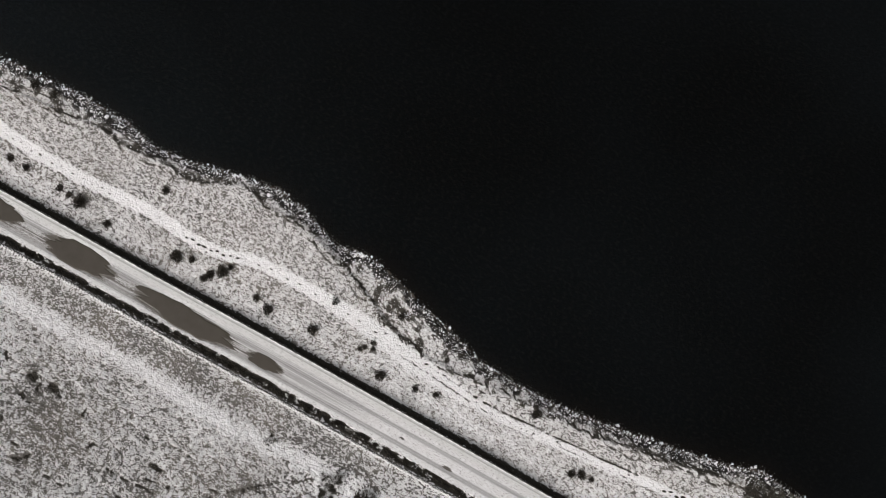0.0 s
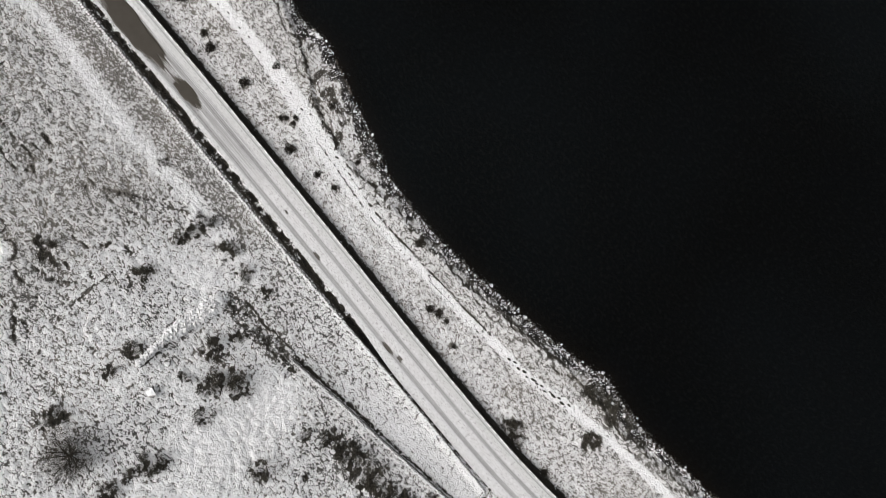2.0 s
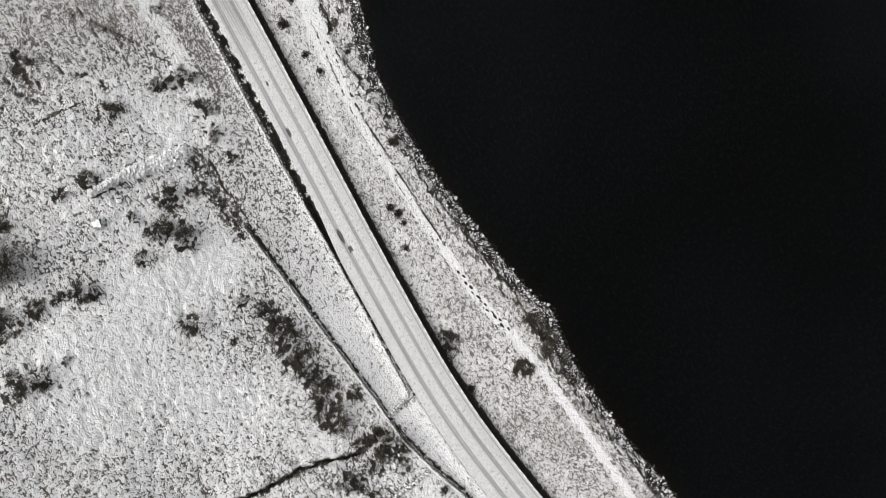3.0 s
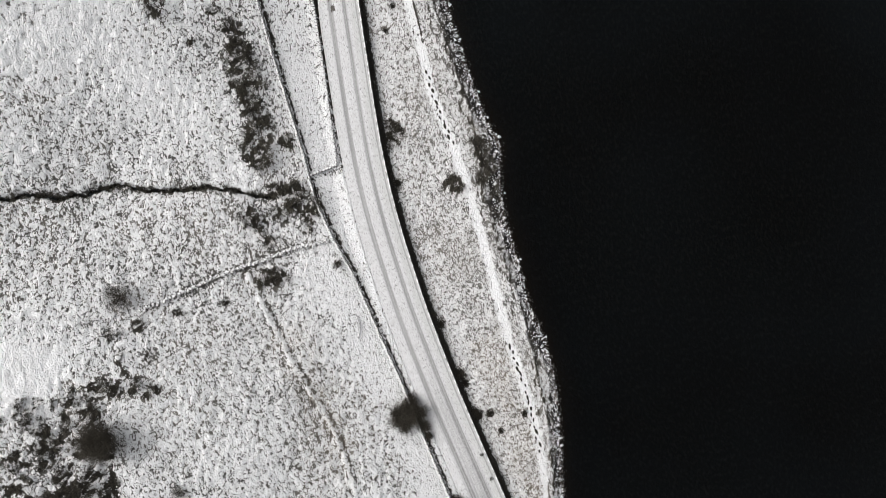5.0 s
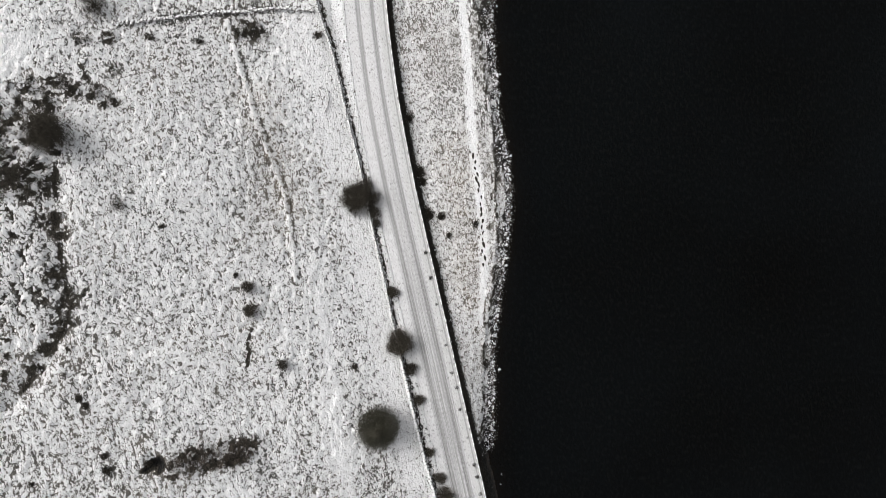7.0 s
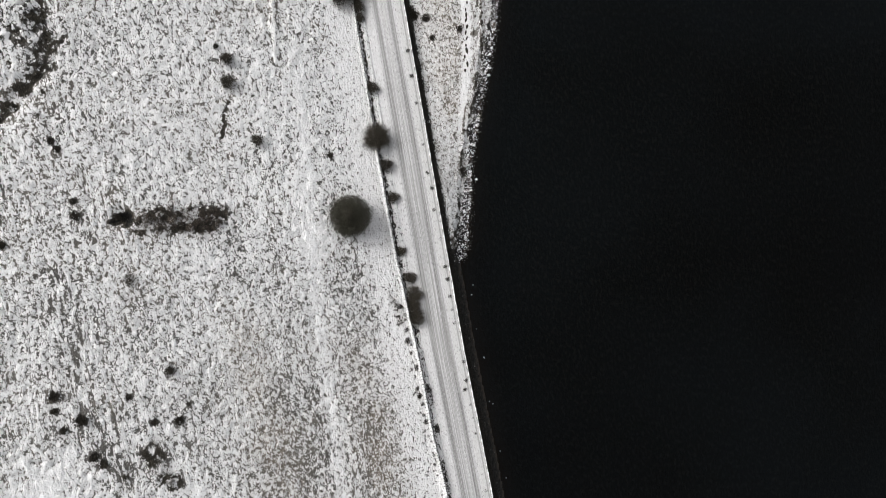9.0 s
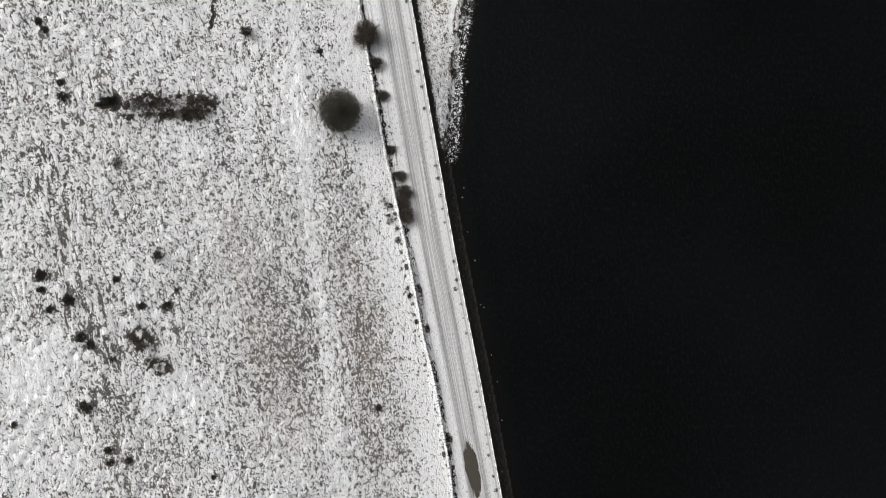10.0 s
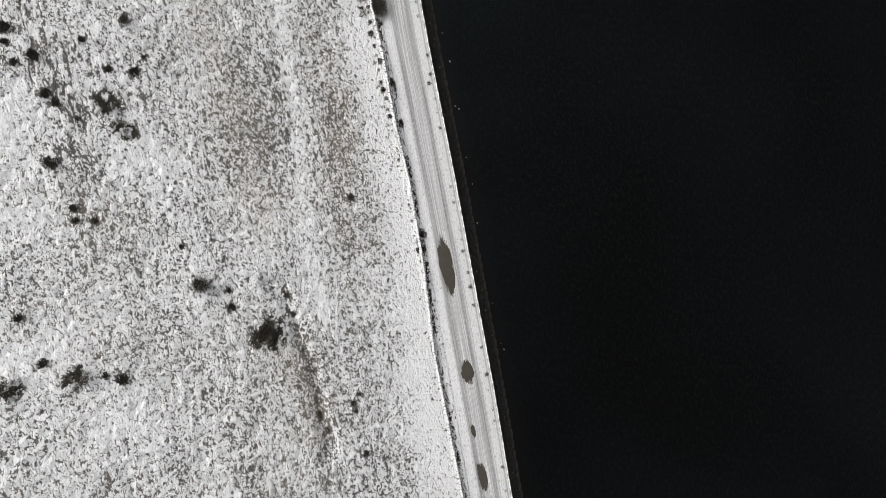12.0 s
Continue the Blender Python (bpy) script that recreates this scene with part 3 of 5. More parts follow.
def ground_z(x, y):
    i = int(np.clip(np.searchsorted(GX, x) - 1, 0, len(GX) - 2))
    j = int(np.clip(np.searchsorted(GY, y) - 1, 0, len(GY) - 2))
    a, b = (x - GX[i]) / (GX[i + 1] - GX[i]), (y - GY[j]) / (GY[j + 1] - GY[j])
    z = GROUND_Z
    return float((z[j, i] * (1 - a) + z[j, i + 1] * a) * (1 - b) + (z[j + 1, i] * (1 - a) + z[j + 1, i + 1] * a) * b)


# ---- materials ----
def shader(name):
    m = bpy.data.materials.new(name)
    m.use_nodes = True
    return m, m.node_tree.nodes, m.node_tree.links, m.node_tree.nodes["Principled BSDF"]


def add(nodes, kind, **values):
    n = nodes.new("ShaderNode" + kind)
    for key, value in values.items():
        n.inputs[key].default_value = value
    return n


def maths(nodes, links, op, a, b):
    n = nodes.new("ShaderNodeMath")
    n.operation = op
    for i, s in enumerate((a, b)):
        if isinstance(s, (int, float)):
            n.inputs[i].default_value = s
        else:
            links.new(s, n.inputs[i])
    return n.outputs[0]


def ramp(nodes, links, src, lo, hi, a=0.0, b=1.0):
    n = nodes.new("ShaderNodeMapRange")
    n.interpolation_type = "SMOOTHSTEP"
    for i, s in enumerate((lo, hi, a, b)):
        n.inputs[i + 1].default_value = s
    links.new(src, n.inputs[0])
    return n.outputs[0]


def blend(nodes, links, fac, a, b):
    n = nodes.new("ShaderNodeMix")
    n.data_type = "RGBA"
    for i, s in ((0, fac), (6, a), (7, b)):
        if isinstance(s, (int, float)):
            n.inputs[i].default_value = s
        elif isinstance(s, tuple):
            n.inputs[i].default_value = (*s, 1.0)
        else:
            links.new(s, n.inputs[i])
    return n.outputs[2]


def grain(nodes, links, where, scale, detail=3.0, rough=0.55, distortion=0.0):
    n = add(nodes, "TexNoise", Scale=scale, Detail=detail, Roughness=rough, Distortion=distortion)
    links.new(where, n.inputs["Vector"])
    return n.outputs["Fac"]


def bumped(nodes, links, bsdf, height, strength, distance):
    n = add(nodes, "Bump", Strength=strength, Distance=distance)
    links.new(height, n.inputs["Height"])
    links.new(n.outputs[0], bsdf.inputs["Normal"])


SNOW, SNOW_GREY = (0.79, 0.79, 0.797), (0.69, 0.69, 0.69)


def snow_over(name, dark, light, lo, hi, scale=6.0, rough=0.8):
    """A stone or soil that carries snow where it faces up."""
    m, n, l, b = shader(name)
    where = add(n, "TexCoord").outputs["Object"]
    geo = add(n, "NewGeometry")
    split = add(n, "SeparateXYZ")
    l.new(geo.outputs["Normal"], split.inputs[0])
    coarse, fine = grain(n, l, where, scale), grain(n, l, where, scale * 5, 2.0)
    info = add(n, "ObjectInfo")
    tone = maths(n, l, "ADD", maths(n, l, "MULTIPLY", info.outputs["Random"], 0.5), maths(n, l, "MULTIPLY", coarse, 0.6))
    rock = blend(n, l, tone, dark, light)
    up = maths(n, l, "ADD", split.outputs[2], maths(n, l, "MULTIPLY", maths(n, l, "SUBTRACT", coarse, 0.5), 0.9))
    l.new(blend(n, l, ramp(n, l, up, lo, hi), rock, SNOW), b.inputs["Base Color"])
    b.inputs["Roughness"].default_value = rough
    bumped(n, l, b, fine, 0.5, 0.03)
    return m


def ground_material():
    m, n, l, b = shader("snowy_grass")
    where = add(n, "TexCoord").outputs["Object"]

    def attr(name):
        a = add(n, "Attribute")
        a.attribute_name = name
        return a.outputs["Fac"]

    cover, heath, stone, dust, comb = attr("cover"), attr("heath"), attr("stone"), attr("dust"), attr("comb")
    big = grain(n, l, where, 0.12, 3.0)
    flow = add(n, "Attribute")
    flow.attribute_name = "flow"

    def stretched(amount):
        m = add(n, "Mapping")
        m.inputs["Scale"].default_value = (1.0, amount, 1.0)
        l.new(flow.outputs["Vector"], m.inputs["Vector"])
        return m.outputs[0]

    slope = add(n, "Mapping")
    slope.inputs["Scale"].default_value = (1.0, 0.6, 1.0)
    l.new(flow.outputs["Vector"], slope.inputs["Vector"])
    tuft = grain(n, l, slope.outputs[0], 2.9, 3.0, 0.6, 0.35)
    middle = grain(n, l, slope.outputs[0], 6.2, 1.0, 0.5, 0.5)
    blade = grain(n, l, where, 12.0, 2.0, 0.6, 0.5)
    furrow = grain(n, l, stretched(0.2), 2.6, 2.0, 0.5, 0.6)

    def swing(src, amount):
        return maths(n, l, "MULTIPLY", maths(n, l, "SUBTRACT", src, 0.5), amount)

    v = maths(n, l, "ADD", maths(n, l, "ADD", cover, 0.13), swing(tuft, maths(n, l, "SUBTRACT", 3.3, maths(n, l, "MULTIPLY", dust, 2.1))))
    v = maths(n, l, "ADD", v, swing(middle, maths(n, l, "ADD", 1.5, maths(n, l, "MULTIPLY", dust, 0.4))))
    v = maths(n, l, "ADD", v, swing(blade, maths(n, l, "ADD", 0.5, maths(n, l, "MULTIPLY", dust, 0.5))))
    v = maths(n, l, "ADD", v, swing(furrow, maths(n, l, "MULTIPLY", comb, 3.2)))
    crease = maths(n, l, "ABSOLUTE", maths(n, l, "SUBTRACT", grain(n, l, slope.outputs[0], 1.7, 1.0, 0.5, 0.9), 0.5), 0.0)
    crease = maths(n, l, "MULTIPLY", ramp(n, l, crease, 0.015, 0.05, 1.0, 0.0), ramp(n, l, grain(n, l, where, 1.7, 2.0), 0.42, 0.56))
    slit = maths(n, l, "ABSOLUTE", maths(n, l, "SUBTRACT", grain(n, l, stretched(0.42), 3.4, 1.0, 0.5, 0.6), 0.5), 0.0)
    slit = maths(n, l, "MULTIPLY", ramp(n, l, slit, 0.02, 0.06, 1.0, 0.0), ramp(n, l, grain(n, l, where, 2.1, 2.0), 0.44, 0.56))
    crease = maths(n, l, "MAXIMUM", crease, slit)
    v = maths(n, l, "SUBTRACT", v, maths(n, l, "MULTIPLY", crease, 0.75))
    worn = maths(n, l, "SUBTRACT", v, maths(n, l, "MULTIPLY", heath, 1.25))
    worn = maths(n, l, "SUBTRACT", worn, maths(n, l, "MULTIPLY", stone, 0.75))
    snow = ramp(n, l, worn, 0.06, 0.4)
    straw = blend(n, l, ramp(n, l, blade, 0.36, 0.64), (0.02, 0.0195, 0.018), (0.12, 0.116, 0.109))
    straw = blend(n, l, ramp(n, l, big, 0.4, 0.65), straw, blend(n, l, blade, (0.055, 0.049, 0.042), (0.2, 0.182, 0.16)))
    straw = blend(n, l, maths(n, l, "MULTIPLY", dust, 0.34), straw, (0.34, 0.322, 0.30))
    tanned = attr("tan")
    straw = blend(n, l, maths(n, l, "MULTIPLY", tanned, 0.5), straw, blend(n, l, blade, (0.12, 0.092, 0.066), (0.27, 0.225, 0.18)))
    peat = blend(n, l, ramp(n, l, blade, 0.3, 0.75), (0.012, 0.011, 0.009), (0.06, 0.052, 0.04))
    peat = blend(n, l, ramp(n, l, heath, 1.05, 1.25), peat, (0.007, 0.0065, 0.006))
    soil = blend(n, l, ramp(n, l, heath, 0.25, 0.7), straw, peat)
    pebble = blend(n, l, ramp(n, l, tuft, 0.45, 0.75), (0.010, 0.009, 0.008), (0.05, 0.045, 0.038))
    silt = blend(n, l, blade, (0.04, 0.03, 0.023), (0.085, 0.066, 0.054))
    pebble = blend(n, l, ramp(n, l, stone, 1.0, 2.0), pebble, silt)
    soil = blend(n, l, stone, soil, pebble)
    white = blend(n, l, ramp(n, l, blade, 0.3, 0.5), SNOW_GREY, SNOW)
    white = blend(n, l, maths(n, l, "MULTIPLY", maths(n, l, "MULTIPLY", dust, 0.66), ramp(n, l, v, 0.6, 1.3, 1.0, 0.0)), white, (0.47, 0.463, 0.455))
    white = blend(n, l, maths(n, l, "MULTIPLY", tanned, ramp(n, l, middle, 0.4, 0.6, 0.4, 0.08)), white, (0.52, 0.48, 0.43))
    l.new(blend(n, l, snow, soil, white), b.inputs["Base Color"])
    b.inputs["Roughness"].default_value = 0.85
    b.inputs["Specular IOR Level"].default_value = 0.25
    height = maths(n, l, "ADD", maths(n, l, "ADD", maths(n, l, "MULTIPLY", tuft, 0.6), maths(n, l, "MULTIPLY", middle, 0.5)), maths(n, l, "MULTIPLY", blade, 0.12))
    height = maths(n, l, "ADD", height, maths(n, l, "MULTIPLY", maths(n, l, "MULTIPLY", furrow, comb), 0.6))
    height = maths(n, l, "SUBTRACT", height, maths(n, l, "MULTIPLY", crease, 0.25))
    bumped(n, l, b, height, 1.0, 0.2)
    return m


def road_material():
    """Packed snow with two wheel tracks worn to wet slush; the UVs hold metres across and along."""
    m, n, l, b = shader("snowy_asphalt")
    uv = add(n, "UVMap").outputs[0]
    split = add(n, "SeparateXYZ")
    l.new(uv, split.inputs[0])
    across, run = split.outputs[0], split.outputs[1]
    long = add(n, "Mapping")
    long.inputs["Scale"].default_value = (7.0, 0.07, 1.0)
    l.new(uv, long.inputs["Vector"])
    streak = grain(n, l, long.outputs[0], 1.0, 3.0, 0.6)
    dash = add(n, "Mapping")
    dash.inputs["Scale"].default_value = (9.0, 3.2, 1.0)
    l.new(uv, dash.inputs["Vector"])
    speck = grain(n, l, dash.outputs[0], 1.0, 3.0, 0.65, 0.4)
    patch = grain(n, l, uv, 0.22, 2.0)
    wobble = maths(n, l, "MULTIPLY", maths(n, l, "SUBTRACT", grain(n, l, long.outputs[0], 0.25, 2.0), 0.5), 0.25)
    shifted = maths(n, l, "ADD", across, wobble)
    worn = None
    for place, wide in ((-1.55, 0.27), (-3.2, 0.30)):
        d = maths(n, l, "ABSOLUTE", maths(n, l, "SUBTRACT", shifted, place), 0.0)
        frayed = maths(n, l, "ADD", d, maths(n, l, "MULTIPLY", maths(n, l, "SUBTRACT", speck, 0.5), 0.5))
        t = ramp(n, l, frayed, wide * 0.5, wide * 1.15, 1.0, 0.0)
        worn = t if worn is None else maths(n, l, "MAXIMUM", worn, t)
    between = maths(n, l, "ABSOLUTE", maths(n, l, "SUBTRACT", across, -2.35), 0.0)
    middle = maths(n, l, "MULTIPLY", ramp(n, l, between, 0.9, 1.45, 1.0, 0.0), maths(n, l, "MULTIPLY", ramp(n, l, streak, 0.38, 0.62), 0.55))
    south = ramp(n, l, run, -55.0, -95.0)
    busy = maths(n, l, "MAXIMUM", south, ramp(n, l, run, -2.0, 8.0))
    middle = maths(n, l, "MULTIPLY", middle, busy)
    worn = maths(n, l, "MAXIMUM", maths(n, l, "MULTIPLY", worn, maths(n, l, "ADD", 0.45, maths(n, l, "MULTIPLY", streak, 0.7))), middle)
    worn = maths(n, l, "MULTIPLY", worn, maths(n, l, "ADD", 0.92, maths(n, l, "MULTIPLY", south, 0.08)))
    bits = ramp(n, l, speck, 0.575, 0.65)
    slush = blend(n, l, ramp(n, l, streak, 0.38, 0.62), (0.08, 0.08, 0.078), (0.27, 0.27, 0.267))
    slush = blend(n, l, maths(n, l, "MULTIPLY", ramp(n, l, speck, 0.52, 0.62), 0.5), slush, (0.5, 0.5, 0.5))
    white = blend(n, l, ramp(n, l, speck, 0.3, 0.65), (0.6, 0.6, 0.61), (0.47, 0.47, 0.475))
    white = blend(n, l, maths(n, l, "MULTIPLY", ramp(n, l, grain(n, l, uv, 1.1, 3.0), 0.5, 0.62), 0.22), white, (0.36, 0.36, 0.355))
    white = blend(n, l, maths(n, l, "MULTIPLY", bits, 0.8), white, (0.15, 0.15, 0.145))
    white = blend(n, l, maths(n, l, "MULTIPLY", ramp(n, l, patch, 0.45, 0.7), 0.2), white, (0.5, 0.5, 0.5))
    margin = ramp(n, l, across, -1.05, -0.75)
    white = blend(n, l, maths(n, l, "MULTIPLY", margin, 0.3), white, (0.42, 0.43, 0.41))
    rills = add(n, "Mapping")
    rills.inputs["Scale"].default_value = (15.0, 0.05, 1.0)
    l.new(uv, rills.inputs["Vector"])
    rill = ramp(n, l, grain(n, l, rills.outputs[0], 1.0, 2.0), 0.45, 0.54)
    white = blend(n, l, maths(n, l, "MULTIPLY", maths(n, l, "MULTIPLY", rill, ramp(n, l, between, 1.15, 1.5, 0.7, 0.0)), busy), white, (0.19, 0.19, 0.186))
    wet = add(n, "Attribute")
    wet.attribute_name = "wet"
    soaked = ramp(n, l, maths(n, l, "ADD", wet.outputs["Fac"], maths(n, l, "ADD", maths(n, l, "MULTIPLY", maths(n, l, "SUBTRACT", streak, 0.5), 1.5), maths(n, l, "MULTIPLY", maths(n, l, "SUBTRACT", speck, 0.5), 1.3))), 0.35, 0.8)
    seam = ramp(n, l, maths(n, l, "ABSOLUTE", maths(n, l, "ADD", across, 0.24), 0.0), 0.04, 0.12, 0.6, 0.0)
    white = blend(n, l, seam, white, (0.2, 0.2, 0.19))
    tone = blend(n, l, worn, white, slush)
    l.new(blend(n, l, soaked, tone, (0.06, 0.053, 0.044)), b.inputs["Base Color"])
    b.inputs["Roughness"].default_value = 0.7
    bumped(n, l, b, maths(n, l, "ADD", speck, streak), 0.5, 0.03)
    return m


def leafy(name, dark, light, rough=0.8):
    m, n, l, b = shader(name)
    geo, info = add(n, "NewGeometry"), add(n, "ObjectInfo")
    t = maths(n, l, "ADD", maths(n, l, "MULTIPLY", geo.outputs["Random Per Island"], 0.75), maths(n, l, "MULTIPLY", info.outputs["Random"], 0.25))
    l.new(blend(n, l, t, dark, light), b.inputs["Base Color"])
    b.inputs["Roughness"].default_value = rough
    b.inputs["Specular IOR Level"].default_value = 0.2
    return m


def lake_material():
    """Clear peaty water: a faint gloss over brown-stained transparency."""
    m, n, l, b = shader("peaty_water")
    n.remove(b)
    out = n["Material Output"]
    where = add(n, "TexCoord").outputs["Object"]
    ripple = maths(n, l, "ADD", grain(n, l, where, 0.9, 3.0, 0.5, 0.4), maths(n, l, "MULTIPLY", grain(n, l, where, 0.05, 2.0), 1.5))
    bump = add(n, "Bump", Strength=0.06, Distance=0.08)
    l.new(ripple, bump.inputs["Height"])
    fres = add(n, "Fresnel", IOR=1.24)
    l.new(bump.outputs[0], fres.inputs["Normal"])
    ruffled = ramp(n, l, grain(n, l, where, 0.035, 4.0, 0.6, 0.6), 0.3, 0.7, 0.75, 1.4)
    gloss = add(n, "BsdfGlossy", Roughness=0.12)
    gloss.inputs["Color"].default_value = (0.66, 0.87, 1.0, 1.0)
    l.new(bump.outputs[0], gloss.inputs["Normal"])
    clear = add(n, "BsdfTransparent")
    clear.inputs["Color"].default_value = (0.30, 0.27, 0.24, 1.0)
    mix = add(n, "MixShader")
    l.new(maths(n, l, "MULTIPLY", fres.outputs[0], ruffled), mix.inputs[0])
    l.new(clear.outputs[0], mix.inputs[1])
    l.new(gloss.outputs[0], mix.inputs[2])
    l.new(mix.outputs[0], out.inputs["Surface"])
    return m


def muddy_material():
    m, n, l, b = shader("muddy_meltwater")
    where = add(n, "TexCoord").outputs["Object"]
    l.new(blend(n, l, grain(n, l, where, 0.8, 4.0), (0.041, 0.036, 0.0295), (0.06, 0.053, 0.044)), b.inputs["Base Color"])
    b.inputs["Roughness"].default_value = 0.18
    b.inputs["Specular IOR Level"].default_value = 0.15
    bumped(n, l, b, grain(n, l, where, 5.0, 2.0), 0.1, 0.01)
    return m


GROUND, ROAD, LAKE, MUD = ground_material(), road_material(), lake_material(), muddy_material()
WALLSTONE = snow_over("snow_capped_stone", (0.05, 0.048, 0.044), (0.21, 0.20, 0.185), 0.3, 0.8)
SHORESTONE = snow_over("wet_shore_stone", (0.012, 0.011, 0.010), (0.07, 0.065, 0.058), 0.75, 1.05, 2.0)
BOULDERSTONE = snow_over("snowy_boulder_stone", (0.08, 0.078, 0.07), (0.30, 0.29, 0.27), 0.5, 0.9, 2.0)
KERBSTONE = snow_over("snow_covered_kerb_stone", (0.06, 0.057, 0.05), (0.2, 0.19, 0.175), 0.4, 1.0, 3.0)
RIPRAP = snow_over("dark_embankment_stone", (0.006, 0.0055, 0.0045), (0.026, 0.023, 0.019), 1.05, 1.4, 2.0)
RUINSTONE = snow_over("snowy_ruin_stone", (0.1, 0.097, 0.09), (0.32, 0.31, 0.29), 0.05, 0.5, 3.0)
RUBBLESTONE = snow_over("crumbled_wall_stone", (0.03, 0.029, 0.026), (0.16, 0.152, 0.142), 0.95, 1.3, 3.0)
HEATHER_LEAF = leafy("heather_foliage", (0.012, 0.011, 0.009), (0.06, 0.051, 0.039))
GORSE_LEAF = leafy("gorse_foliage", (0.02, 0.0185, 0.014), (0.105, 0.095, 0.075))
TWIG = leafy("bare_twigs", (0.02, 0.0175, 0.013), (0.085, 0.075, 0.059))
HEDGE_LEAF = leafy("brown_hedge_foliage", (0.02, 0.016, 0.0125), (0.15, 0.127, 0.107))
NEEDLE = leafy("spruce_needles", (0.020, 0.019, 0.013), (0.068, 0.065, 0.047))
GRASS = leafy("withered_grass", (0.035, 0.033, 0.026), (0.20, 0.185, 0.15))
BARK = leafy("grey_brown_bark", (0.03, 0.026, 0.02), (0.08, 0.07, 0.055))
TRODDEN = leafy("trodden_turf", (0.014, 0.013, 0.010), (0.03, 0.027, 0.02))


# ---- mesh helpers ----
def mesh_from(name, verts, faces, material, smooth=False):
    """A mesh from an array of places and an array of corners (all faces with the same number of corners)."""
    verts, faces = np.asarray(verts, dtype=np.float32), np.asarray(faces, dtype=np.int32)
    me = bpy.data.meshes.new(name)
    count, sides = faces.shape
    me.vertices.add(len(verts))
    me.vertices.foreach_set("co", verts.ravel())
    me.loops.add(count * sides)
    me.loops.foreach_set("vertex_index", faces.ravel())
    me.polygons.add(count)
    me.polygons.foreach_set("loop_start", np.arange(0, count * sides, sides, dtype=np.int32))
    me.polygons.foreach_set("loop_total", np.full(count, sides, dtype=np.int32))
    me.polygons.foreach_set("use_smooth", np.full(count, smooth))
    me.update(calc_edges=True)
    me.materials.append(material)
    return me


def part(name, mesh, parent, label="", m=None):
    ob = new(name, mesh)
    ob.parent = parent
    if m is not None:
        ob.matrix_basis = m
    return tagged(ob, label)


def grid_faces(rows, cols):
    i = np.arange(rows * cols, dtype=np.int32).reshape(rows, cols)
    return np.stack([i[:-1, :-1].ravel(), i[:-1, 1:].ravel(), i[1:, 1:].ravel(), i[1:, :-1].ravel()], 1)


def placed(x, y, z, turn=0.0, scale=(1, 1, 1), lean=(0.0, 0.0)):
    return Matrix.LocRotScale((x, y, z), Euler((lean[0], lean[1], turn)), scale)


RNG = np.random.default_rng(7)


def rock_shapes(count, flat=0.7, rough=0.22, seed=1):
    """Angular stones about one metre across: blocks with knocked-off corners, 24 triangles each."""
    r = np.random.default_rng(seed)
    corners = np.array([(x, y, z) for x in (-1, 1) for y in (-1, 1) for z in (-1, 1)], float) * 0.5
    caps = np.array([(-1, 0, 0), (1, 0, 0), (0, -1, 0), (0, 1, 0), (0, 0, -1), (0, 0, 1)], float) * 0.58
    quads = [(0, 1, 3, 2), (4, 6, 7, 5), (0, 4, 5, 1), (2, 3, 7, 6), (0, 2, 6, 4), (1, 5, 7, 3)]
    faces = [(q[k], q[(k + 1) % 4], 8 + i) for i, q in enumerate(quads) for k in range(4)]
    out = []
    for _ in range(count):
        v = np.vstack([corners * r.uniform(0.72, 1.0, (8, 1)), caps]) + r.normal(0, rough * 0.35, (14, 3))
        out.append((v * (1, 1, flat), np.array(faces)))
    return out


def scatter(shapes, places, turns, sizes):
    """Many small shapes joined into arrays of places and faces. sizes: three lengths each."""
    verts, faces, base = [], [], 0
    for k, (p, a, s) in enumerate(zip(places, turns, sizes)):
        v, f = shapes[k % len(shapes)]
        v = v * s
        c, d = math.cos(a), math.sin(a)
        w = np.empty_like(v)
        w[:, 0], w[:, 1], w[:, 2] = v[:, 0] * c - v[:, 1] * d + p[0], v[:, 0] * d + v[:, 1] * c + p[1], v[:, 2] + p[2]
        verts.append(w)
        faces.append(f + base)
        base += len(v)
    return np.vstack(verts), np.vstack(faces)


def blades(roots, ways, lengths, widths, droop=0.0):
    """Thin pointed leaves or twigs, two triangles each."""
    n = len(roots)
    side = np.cross(ways, np.random.default_rng(n).normal(size=(n, 3)))
    side /= np.linalg.norm(side, axis=1)[:, None] + 1e-9
    mid = roots + ways * (lengths * 0.45)[:, None]
    tip = roots + ways * lengths[:, None]
    tip[:, 2] -= droop * lengths
    half = side * (widths * 0.5)[:, None]
    verts = np.stack([roots, mid + half, tip, mid - half], 1).reshape(-1, 3)
    return verts, np.arange(n * 4, dtype=np.int32).reshape(n, 4)


def limbs(segments, sides=5):
    """Tapered rods: (start, end, start radius, end radius) each."""
    verts, faces, base = [], [], 0
    for a, b, ra, rb in segments:
        a, b = np.asarray(a, float), np.asarray(b, float)
        d = (b - a) / (np.linalg.norm(b - a) + 1e-9)
        u = np.cross(d, (0.31, 0.87, 0.38))
        u /= np.linalg.norm(u)
        w = np.cross(d, u)
        ring = [math.cos(2 * math.pi * k / sides) * u + math.sin(2 * math.pi * k / sides) * w for k in range(sides)]
        verts += [a + ra * q for q in ring] + [b + rb * q for q in ring]
        faces += [(base + k, base + (k + 1) % sides, base + sides + (k + 1) % sides, base + sides + k) for k in range(sides)]
        base += 2 * sides
    return np.array(verts), np.array(faces)


# ---- ground, lake, road ----
me = mesh_from("ground", np.stack([PX.ravel(), PY.ravel(), GROUND_Z.ravel()], 1), grid_faces(*PX.shape), GROUND, True)
